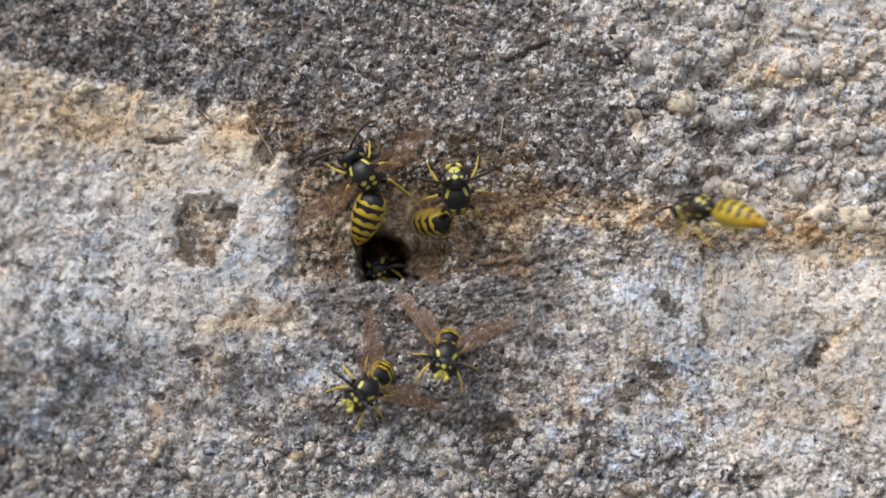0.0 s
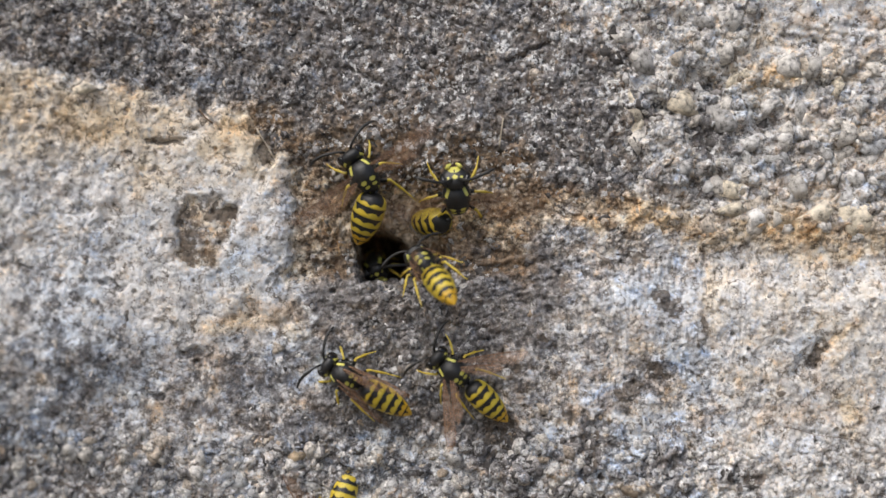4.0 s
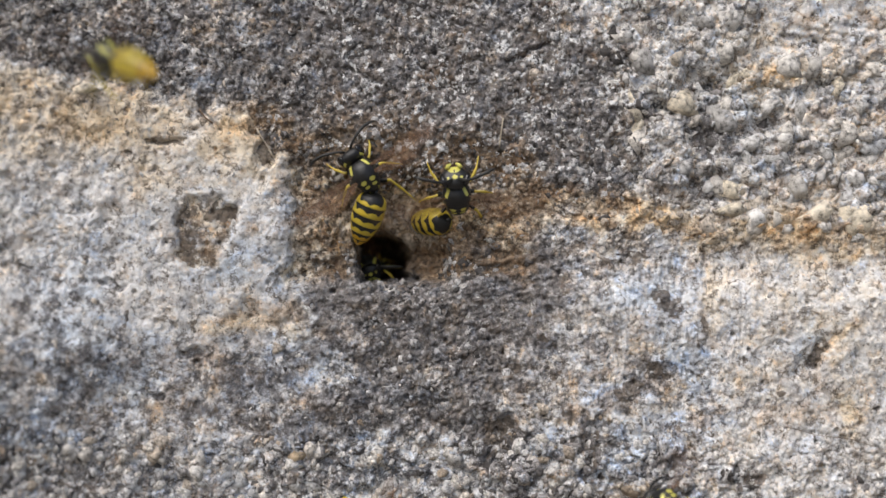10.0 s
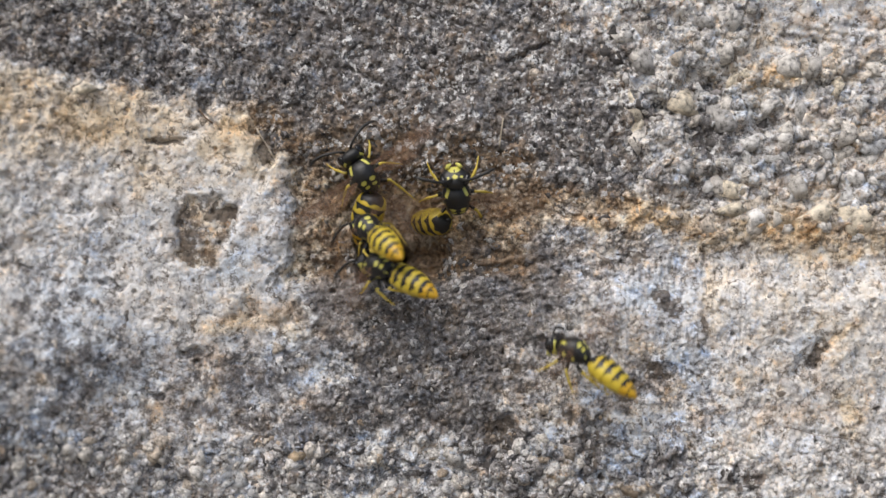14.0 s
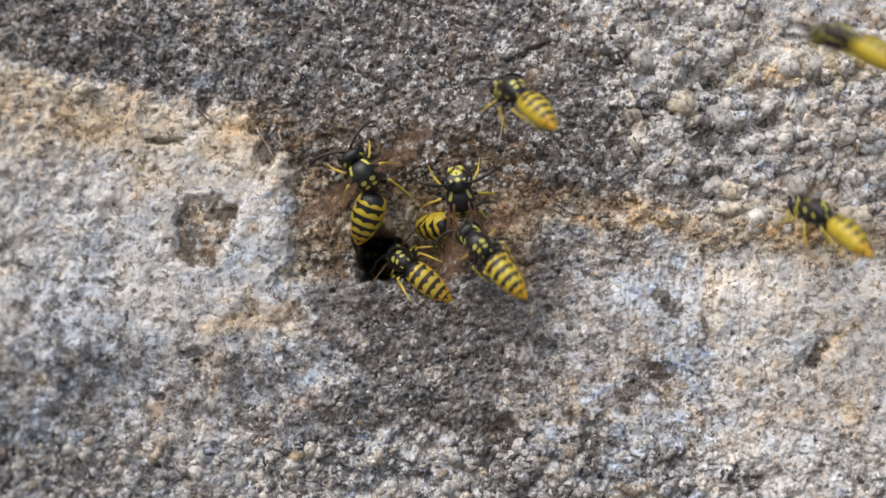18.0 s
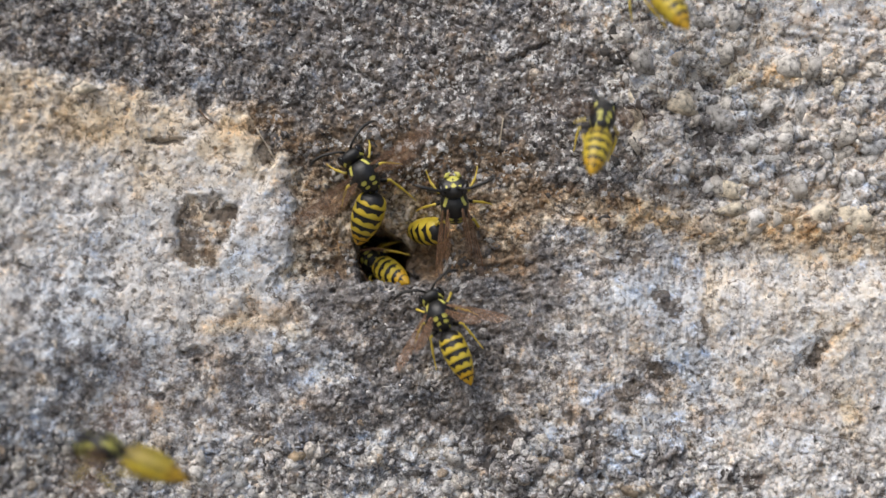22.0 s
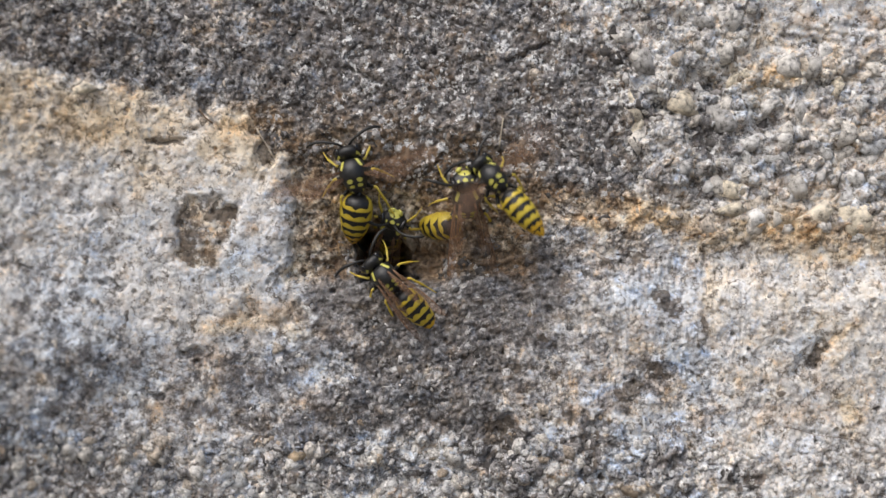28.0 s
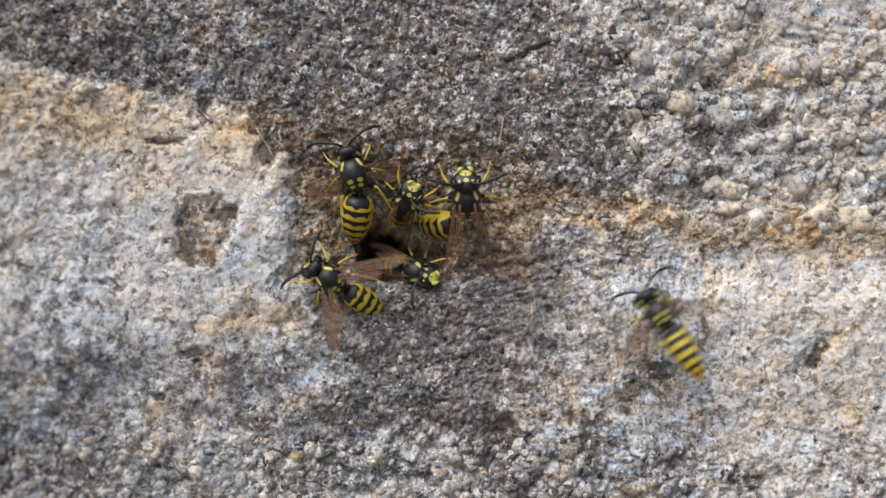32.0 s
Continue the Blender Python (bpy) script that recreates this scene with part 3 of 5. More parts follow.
def box_mesh(name, x0, x1, y0, y1, z0, z1, mat, bevel=0.0):
    bm = bmesh.new()
    bmesh.ops.create_cube(bm, size=1)
    for vert in bm.verts:
        vert.co = Vector((x0 if vert.co.x < 0 else x1, y0 if vert.co.y < 0 else y1, z0 if vert.co.z < 0 else z1))
    if bevel:
        bmesh.ops.bevel(bm, geom=bm.edges[:], offset=bevel, segments=2, affect="EDGES")
    me = bpy.data.meshes.new(name)
    bm.to_mesh(me)
    bm.free()
    me.materials.append(mat)
    return new(name, me)


WALL = stone_wall()
core = box_mesh("wall_core", -1.3, 1.3, 0.036, 0.34, 0.0, 1.8, STONE, 0.01)
tagged(core, "plain back of the weathered stone wall", "wall", kind="structure")
ground = box_mesh("ground", -900, 900, -900, 900, -0.5, -0.002, EARTH)
tagged(ground, "bare trodden earth at the foot of the wall", "ground", kind="structure")


def surface_at(u, v):
    """Height of the wall's face, in plan units towards the camera."""
    i = int(np.clip(np.searchsorted(V_AXIS, v), 0, len(V_AXIS) - 1))
    j = int(np.clip(np.searchsorted(U_AXIS, u), 0, len(U_AXIS) - 1))
    return float(SURFACE[0][i, j]), [float(s[i, j]) for s in SURFACE[1:]]


def grain_place(u, v, high):
    swell = float(bulge(np.float32(u), np.float32(v)))
    k = 1 - swell * UNIT / EYE_D
    return Vector(((u - 784) * UNIT * k, -(high + swell) * UNIT, EYE_Z + (441 - v) * UNIT * k))


def spot(u, v, lift):
    """The point that stands lift plan units before the wall's plane on the line of sight to (u, v)."""
    k = 1 - lift * UNIT / EYE_D
    return Vector(((u - 784) * UNIT * k, -lift * UNIT, EYE_Z + (441 - v) * UNIT * k))


# ---- wasps; millimetres, head towards +x, back towards +z ----
MM = 0.001


def part(name, verts, faces, mat, parent, label="", marks=None, at=None):
    me = bpy.data.meshes.new(name)
    me.from_pydata([Vector(c) * MM for c in verts], [], faces)
    me.polygons.foreach_set("use_smooth", [True] * len(faces))
    if marks is not None:
        me.attributes.new("mark", "FLOAT", "POINT").data.foreach_set("value", marks)
    me.materials.append(mat)
    ob = new(name, me)
    ob.parent = parent
    if at is not None:
        ob.matrix_basis = at
    if label:
        tagged(ob, label)
    return ob


def lathe(profile, around, mark=None, caps=True):
    """A body of ellipse sections along x; profile rows: x, half width, half height, centre z."""
    verts, faces, marks = [], [], []
    for k, (x, ry, rz, cz) in enumerate(profile):
        for a in range(around):
            th = 2 * math.pi * a / around
            p = (x, ry * math.sin(th), cz + rz * math.cos(th))
            verts.append(p)
            side = th if th <= math.pi else th - 2 * math.pi
            marks.append(mark(p, side, k / (len(profile) - 1)) if mark else 0.0)
    for k in range(len(profile) - 1):
        for a in range(around):
            b = (a + 1) % around
            faces.append((k * around + a, k * around + b, (k + 1) * around + b, (k + 1) * around + a))
    if caps:
        faces.append(tuple(range(around))[::-1])
        faces.append(tuple((len(profile) - 1) * around + a for a in range(around)))
    return verts, faces, marks


def tube(points, radii, around=8, mark=None):
    verts, faces, marks = [], [], []
    for k, p in enumerate(points):
        p = Vector(p)
        way = (Vector(points[min(k + 1, len(points) - 1)]) - Vector(points[max(k - 1, 0)])).normalized()
        side = way.cross(Vector((0.13, 0.31, 0.94))).normalized()
        up = side.cross(way)
        for a in range(around):
            th = 2 * math.pi * a / around
            verts.append(tuple(p + (side * math.cos(th) + up * math.sin(th)) * radii[k]))
            marks.append(mark[k] if mark else 0.0)
    for k in range(len(points) - 1):
        for a in range(around):
            b = (a + 1) % around
            faces.append((k * around + a, k * around + b, (k + 1) * around + b, (k + 1) * around + a))
    faces.append(tuple(range(around))[::-1])
    faces.append(tuple((len(points) - 1) * around + a for a in range(around)))
    return verts, faces, marks


def bell(x, centre, width):
    return math.exp(-((x - centre) / width) ** 2)


def head_mark(p, side, k):
    x, y, z = p
    front = 1.0 if x > 0.05 else 0.0
    shield = 1.15 * bell(y, 0.0, 0.82) * bell(z, -0.78, 0.66) - 0.95 * bell(y, 0, 0.14) * bell(z, -0.62, 0.16)
    brow = bell(y, 0, 0.42) * bell(z, 0.40, 0.26) * 1.0
    cheek = bell(abs(y), 0.78, 0.2) * bell(z, 0.35, 0.5) * 0.75
    rear = bell(x, -0.40, 0.3) * (0.85 if 0.7 < abs(side) < 2.7 else 0.0)
    return float(max(front * max(shield, brow, cheek), rear))


def thorax_mark(p, side, k):
    x, y, z = p
    collar = bell(abs(y) - 0.42 * (2.1 - x), 0.72, 0.2) * (0.95 if 0.75 < x < 2.05 and z > 0.1 else 0)
    scutellum = bell(x, -0.72, 0.28) * bell(abs(y), 0.6, 0.46)
    metanotum = bell(x, -1.32, 0.2) * bell(abs(y), 0.5, 0.44)
    propodeum = bell(x, -1.9, 0.16) * bell(abs(y), 0.7, 0.2)
    flank = bell(x, 0.65, 0.4) * bell(z, -0.15, 0.4) * (0.9 if abs(y) > 1.0 else 0) + bell(x, -0.6, 0.35) * bell(z, -0.4, 0.4) * (0.8 if abs(y) > 1.0 else 0)
    return float(max(collar, scutellum * (z > 0), metanotum * (z > 0), propodeum * (z > 0), flank))


ABDOMEN = ((0.0, 0.22), (0.2, 0.5), (0.45, 1.1), (0.9, 1.46), (1.7, 1.65), (2.7, 1.7), (3.7, 1.63), (4.7, 1.45), (5.6, 1.17), (6.4, 0.82), (7.0, 0.46), (7.4, 0.08))


def abdomen_radius(s):
    return float(np.interp(s, [a for a, _ in ABDOMEN], [r for _, r in ABDOMEN]))


def tergite_mark(first, last):
    def mark(p, side, k):
        a = abs(side)
        if last:
            return float(0.9 - 0.7 * bell(k, 0.12, 0.12) - 0.55 * bell(a, 0.0, 0.3) * bell(k, 0.4, 0.3))
        base = 0.47 if not first else 0.64
        edge = base * (1 - 0.86 * step(0.75, 1.55, np.float32(a))) + 0.2 * bell(a, 0.0, 0.17)
        dots = 0.55 * bell(a, 0.80, 0.14) * bell(k, 0.62, 0.16) + 0.6 * bell(a, 1.35, 0.1) * bell(k, 0.5, 0.14)
        return float(np.clip(0.5 + (k - edge) * 2.2 - dots - 0.5 * (k > 0.97), 0, 1))
    return mark


def build_wasp():
    w = new("wasp")
    # head
    rows = []
    for k in range(13):
        th = math.pi * k / 12
        rows.append((0.86 * math.cos(th), max(0.02, 1.62 * math.sin(th) ** 0.75), max(0.02, 1.42 * math.sin(th) ** 0.8), -0.1 * math.cos(th)))
    head = part("head", *lathe(rows[::-1], 36, head_mark)[:2], SHELL, w, "black and yellow head", lathe(rows[::-1], 36, head_mark)[2], pose(2.8 * MM, 0, -0.15 * MM, 0, 14, 0))
    for s in (-1, 1):
        ball = [(0.66 * math.cos(math.pi * k / 8), 0.42 * max(0.03, math.sin(math.pi * k / 8)), 1.0 * max(0.03, math.sin(math.pi * k / 8)), 0.1) for k in range(9)]
        part("eye", *lathe(ball[::-1], 18)[:2], EYE, head, "glossy black kidney-shaped eye", None, pose(0.12 * MM, s * 1.32 * MM, 0.2 * MM, s * 14, 0, s * 12))
        base = Vector((0.72, s * 0.36, 0.62))
        bends = ((0, 0, 0), (0.3, s * 0.5, 0.4), (0.5, s * 0.95, 0.6), (0.75, s * 1.55, 0.7), (1.05, s * 2.25, 0.65), (1.25, s * 2.95, 0.5), (1.3, s * 3.6, 0.25), (1.2, s * 4.2, -0.05))
        part("antenna", *tube([base + Vector(b) for b in bends], (0.15, 0.16, 0.15, 0.19, 0.2, 0.2, 0.19, 0.12), 8)[:2], FEELER, head, "long black jointed feeler")
        part("mandible", *tube([(0.7, s * 0.75, -0.85), (0.85, s * 0.6, -1.25), (0.8, s * 0.25, -1.5)], (0.3, 0.24, 0.08), 8)[:2], SHELL, head, "", [0.9] * 24)
    # thorax
    rows = [(2.1, 0.3, 0.3, -0.2), (2.0, 0.8, 0.75, -0.1), (1.8, 1.2, 1.15, 0.0), (1.4, 1.5, 1.42, 0.05), (0.95, 1.63, 1.6, 0.1), (0.4, 1.66, 1.68, 0.12), (-0.1, 1.6, 1.66, 0.12),
            (-0.55, 1.5, 1.56, 0.12), (-0.68, 1.44, 1.44, 0.1), (-1.1, 1.32, 1.32, 0.05), (-1.22, 1.26, 1.18, 0.0), (-1.6, 1.08, 1.0, -0.1), (-1.95, 0.72, 0.68, -0.22), (-2.2, 0.28, 0.28, -0.3)]
    fine = []
    for a, b in zip(rows, rows[1:]):
        fine += [tuple(a[i] + (b[i] - a[i]) * f for i in range(4)) for f in (0, 0.5)]
    verts, faces, marks = lathe(fine[::-1], 48, thorax_mark)
    part("thorax", verts, faces, SHELL, w, "black thorax with yellow spots", marks)
    # abdomen: overlapping rings
    abdomen = part("abdomen", *tube([(0.25, 0, 0), (-0.2, 0, 0), (-0.7, 0, 0)], (0.25, 0.2, 0.5), 12)[:2], SHELL, w, "banded yellow and black abdomen", [0.0] * 36, pose(-2.15 * MM, 0, -0.3 * MM, 0, -8, 0))
    cuts = (0.2, 1.7, 3.0, 4.25, 5.4, 6.35, 7.4)
    for n in range(6):
        a, b = cuts[n], cuts[n + 1]
        prof = []
        for k in range(11):
            f = k / 10
            s = a - 0.12 * (n > 0) + (b - a + 0.12 * (n > 0)) * f
            r = abdomen_radius(s) * (0.975 + 0.04 * f if n < 5 else 1)
            prof.append((-s, max(r, 0.02), max(r, 0.02) * 0.94, -0.035 * s * s * 0.5))
        verts, faces, marks = lathe(prof, 48, tergite_mark(n == 0, n == 5))
        faces = [f[::-1] for f in faces]
        part("tergite", verts, faces, BANDS if n < 4 else TAIL, abdomen, "", marks)
    # legs: front, middle, hind
    plans = (((1.3, 0.7, -1.2), (1.8, 2.1, -0.7), (2.9, 3.1, -1.4), (3.7, 3.5, -2.0), (4.1, 3.6, -2.1)),
             ((0.2, 0.9, -1.4), (0.3, 2.9, -0.6), (-0.4, 4.3, -1.5), (-0.9, 5.1, -2.1), (-1.2, 5.5, -2.15)),
             ((-1.1, 0.8, -1.3), (-2.0, 2.6, -0.3), (-3.9, 3.4, -1.4), (-5.1, 3.8, -2.1), (-5.7, 4.0, -2.15)))
    for s in (-1, 1):
        for plan in plans:
            hip = Vector((plan[0][0], s * plan[0][1], plan[0][2]))
            p = [Vector((x, s * (plan[0][1] + 0.78 * (y - plan[0][1])), z)) - hip for x, y, z in plan]
            pts = [p[0], p[0].lerp(p[1], 0.3), p[0].lerp(p[1], 0.6), p[0].lerp(p[1], 0.92), p[1], p[1].lerp(p[2], 0.15), p[1].lerp(p[2], 0.8), p[2], p[2].lerp(p[3], 0.4), p[3], p[4]]
            radii = (0.26, 0.27, 0.24, 0.18, 0.15, 0.14, 0.18, 0.13, 0.09, 0.08, 0.05)
            tone = (0.0, 0.0, 0.0, 0.7, 0.95, 0.9, 0.9, 0.9, 0.8, 0.8, 0.8)
            verts, faces, marks = tube(pts, radii, 8, tone)
            part("leg", verts, faces, LIMB, w, "", marks, Matrix.Translation(hip * MM))
    # wings, spread along +-y from their hinges
    for s in (-1, 1):
        hinge = pose(0.6 * MM, s * 1.25 * MM, 1.0 * MM)
        fore = wing_blade("wing", s, 9.4, ((0.0, 0.0), (0.08, 0.10), (0.3, 0.17), (0.6, 0.21), (0.85, 0.2), (0.96, 0.1), (1.0, -0.02)),
                          ((0.0, -0.05), (0.1, -0.3), (0.3, -0.7), (0.55, -1.2), (0.8, -1.4), (0.93, -1.05), (1.0, -0.02)), w, hinge)
        wing_blade("hindwing", s, 6.2, ((0.0, 0.0), (0.2, 0.05), (0.6, 0.1), (0.9, 0.05), (1.0, -0.3)),
                   ((0.0, -0.3), (0.2, -0.75), (0.5, -1.2), (0.8, -1.15), (1.0, -0.3)), fore, pose(-0.75 * MM, 0, -0.12 * MM, 0, 0, s * 6))
    return tagged(w, "black and yellow striped wasp with smoky wings", "wasp", "wasps at the nest hole")


def wing_blade(name, s, length, lead, trail, parent, at):
    """A membrane of rows from the leading to the trailing edge, with raised veins."""
    n, rows = 26, 7
    verts, faces, marks = [], [], []
    for i in range(n + 1):
        f = i / n
        a = float(np.interp(f, [q[0] for q in lead], [q[1] for q in lead])) + 0.1
        b = float(np.interp(f, [q[0] for q in trail], [q[1] for q in trail])) + 0.1
        for j in range(rows + 1):
            g = j / rows
            verts.append((a + (b - a) * g, s * f * length, 0.12 * math.sin(f * 3) - 0.015 * g * (j % 2)))
            marks.append(0.8 if j == 0 and f < 0.9 else 0.0)
    for i in range(n):
        for j in range(rows):
            q = (i * (rows + 1) + j, i * (rows + 1) + j + 1, (i + 1) * (rows + 1) + j + 1, (i + 1) * (rows + 1) + j)
            faces.append(q if s < 0 else q[::-1])
    for share, reach in ((0.0, 0.92), (0.34, 0.72), (0.7, 0.6)):
        pts = []
        for i in range(0, int(n * reach) + 1, 3):
            p, q = verts[i * (rows + 1)], verts[i * (rows + 1) + rows]
            pts.append((p[0] + (q[0] - p[0]) * share, p[1], p[2] + 0.03))
        tv, tf, tm = tube(pts, [0.075 if share == 0 else 0.035] * len(pts), 5, [1.0] * len(pts))
        faces += [tuple(k + len(verts) for k in f) for f in tf]
        verts += tv
        marks += tm
    return part(name, verts, faces, WING, parent, "smoky amber translucent wing", marks, at)


def fibre(name, points, radius, mat, label):
    """A dry thread that lies on the stone; points in plan units."""
    pts = []
    for k in range(len(points) - 1):
        for f in (0, 0.34, 0.67):
            u, v = (points[k][i] + (points[k + 1][i] - points[k][i]) * f for i in (0, 1))
            near = [surface_at(u + a, v + b)[0] for a in (-5, 0, 5) for b in (-5, 0, 5)]
            pts.append(grain_place(u, v, max(near) + 1.0) / MM)
    verts, faces, _ = tube(pts, [radius] * len(pts), 6)
    ob = part(name, verts, faces, mat, None)
    return tagged(ob, label, "plant fibre")


STRAW = plain_material("dry pale straw", (0.34, 0.28, 0.2), (0.55, 0.48, 0.38), 900, 0.8)
TWIG = plain_material("dry brown stem", (0.10, 0.065, 0.04), (0.2, 0.13, 0.08), 900, 0.85)
fibre("plant_fibre", ((452, 226), (468, 252), (492, 292)), 0.09, STRAW, "thin pale dry plant fibre lying on brown stone")
fibre("plant_fibre", ((1384, 752), (1440, 768), (1500, 775), (1562, 794)), 0.03, TWIG, "thin brown dry stem lying on pale stone")
fibre("plant_fibre", ((884, 260), (887, 235), (893, 195)), 0.1, STRAW, "short pale dry plant fibre caught on grey stone")
fibre("plant_fibre", ((350, 192), (362, 208), (384, 224)), 0.11, TWIG, "short dark dry stem caught on beige stone")
FIRST = build_wasp()


# ---- mineral grains that stand out of the wall's face ----
def grain_meshes(count, mats, rough=0.55):
    """A few angular, rounded-off grain shapes, for each of the given materials."""
    made = []
    rng = random.Random(5)
    for n in range(count):
        bm = bmesh.new()
        bmesh.ops.create_icosphere(bm, subdivisions=1, radius=1)
        sx, sy, sz = rng.uniform(0.8, 1.3), rng.uniform(0.6, 0.9), rng.uniform(0.75, 1.15)
        for vert in bm.verts:
            vert.co *= 1 + rough * noise.noise(vert.co * 1.1 + Vector((n * 7.1, 0, 0))) + 0.3 * noise.noise(vert.co * 2.7 + Vector((0, n * 3.3, 0)))
            vert.co = Vector((vert.co.x * sx, vert.co.y * sy, vert.co.z * sz))
        for f in bm.faces:
            f.smooth = True
        shapes = []
        for mat in mats:
            me = bpy.data.meshes.new("stone_grain")
            bm.to_mesh(me)
            me.materials.append(mat)
            shapes.append(me)
        bm.free()
        made.append(shapes)
    return made


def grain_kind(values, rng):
    grain, crust_and_dark, rust = values[0], values[1], values[2]
    if crust_and_dark * rng.uniform(0.6, 1.3) > 0.5:
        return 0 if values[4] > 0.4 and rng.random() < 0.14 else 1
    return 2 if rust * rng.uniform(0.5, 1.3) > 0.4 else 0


def single_grains():
    rng = random.Random(17)
    shapes = grain_meshes(8, GRAIN_SETS["object"], 0.7)
    # a few large grains that catch the eye: u, v, radius, material
    chosen = [(150, 800, 19, 0), (120, 812, 15, 0), (352, 815, 19, 0), (522, 858, 17, 0), (142, 160, 27, 3), (1548, 396, 18, 2), (1112, 862, 22, 2),
              (946, 127, 14, 2), (860, 293, 11, 2), (1102, 62, 19, 0), (726, 418, 25, 2), (545, 545, 13, 0), (490, 617, 15, 2), (1296, 30, 22, 0), (1245, 40, 18, 0), (962, 722, 13, 2), (1062, 738, 12, 2), (940, 735, 10, 2), (1110, 60, 20, 0), (1280, 212, 24, 0), (1350, 222, 22, 1), (1440, 384, 32, 3), (1524, 384, 36, 3), (1478, 440, 16, 2), (1330, 405, 22, 0), (1290, 372, 22, 3), (1258, 402, 20, 2), (1415, 330, 22, 0), (1390, 250, 20, 0), (1086, 62, 19, 1)]
    for _ in range(75):
        chosen.append((rng.uniform(0, 1050), rng.uniform(775, 885), rng.uniform(9, 17), 0 if rng.random() < 0.85 else 2))
    for _ in range(75):
        chosen.append((rng.uniform(1120, 1568), rng.uniform(0, 420), rng.uniform(13, 27), rng.choice((0, 0, 0, 0, 3))))
    while len(chosen) < 300:
        u, v = rng.uniform(0, 1568), rng.uniform(0, 882)
        if 500 < u < 860 and 240 < v < 520:
            continue
        chosen.append((u, v, rng.uniform(6, 12), -1))
    chosen = [c for c in chosen if not (c[0] > 1345 and c[1] < 95 or 1080 < c[0] < 1200 and 330 < c[1] < 440 and c[2] > 13)]
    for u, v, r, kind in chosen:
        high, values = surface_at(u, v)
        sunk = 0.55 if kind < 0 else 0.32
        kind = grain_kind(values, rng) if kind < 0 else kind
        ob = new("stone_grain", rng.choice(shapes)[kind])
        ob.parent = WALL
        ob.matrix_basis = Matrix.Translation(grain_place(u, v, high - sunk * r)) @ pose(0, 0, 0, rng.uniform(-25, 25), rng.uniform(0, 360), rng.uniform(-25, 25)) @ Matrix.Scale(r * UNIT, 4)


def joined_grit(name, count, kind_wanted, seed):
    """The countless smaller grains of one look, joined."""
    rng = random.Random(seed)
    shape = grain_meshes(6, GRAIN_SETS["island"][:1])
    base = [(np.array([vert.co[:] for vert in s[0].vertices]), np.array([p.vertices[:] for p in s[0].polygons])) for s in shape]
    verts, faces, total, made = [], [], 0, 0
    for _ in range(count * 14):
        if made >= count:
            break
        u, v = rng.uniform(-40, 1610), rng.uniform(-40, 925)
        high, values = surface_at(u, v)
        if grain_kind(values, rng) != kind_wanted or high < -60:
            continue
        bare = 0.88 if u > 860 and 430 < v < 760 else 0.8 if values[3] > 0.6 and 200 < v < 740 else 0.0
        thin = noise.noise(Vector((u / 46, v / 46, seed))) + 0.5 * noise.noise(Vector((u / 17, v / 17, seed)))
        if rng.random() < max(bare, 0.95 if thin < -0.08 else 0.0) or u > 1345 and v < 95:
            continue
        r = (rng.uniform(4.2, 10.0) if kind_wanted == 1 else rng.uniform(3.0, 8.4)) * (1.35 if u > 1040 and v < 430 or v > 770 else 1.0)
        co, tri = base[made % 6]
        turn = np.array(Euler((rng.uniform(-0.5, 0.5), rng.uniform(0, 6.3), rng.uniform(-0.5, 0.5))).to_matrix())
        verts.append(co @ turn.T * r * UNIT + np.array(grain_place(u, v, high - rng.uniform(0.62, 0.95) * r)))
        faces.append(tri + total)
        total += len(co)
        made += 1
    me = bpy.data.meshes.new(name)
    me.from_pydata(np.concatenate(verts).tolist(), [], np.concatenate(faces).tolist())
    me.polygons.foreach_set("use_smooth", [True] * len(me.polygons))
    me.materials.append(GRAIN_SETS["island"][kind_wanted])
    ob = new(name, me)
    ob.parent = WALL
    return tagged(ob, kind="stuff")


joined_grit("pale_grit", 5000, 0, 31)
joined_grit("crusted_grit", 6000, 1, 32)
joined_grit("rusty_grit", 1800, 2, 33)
single_grains()


# ---- what moves ----
FULL = 13.2 * MM / UNIT
FRONT = 3.65 / 13.2


def plan_of(p):
    """The plan point on whose line of sight p lies."""
    k = EYE_D / (EYE_D + p.y) / UNIT
    return Vector((784 + p.x * k, 441 - (p.z - EYE_Z) * k))


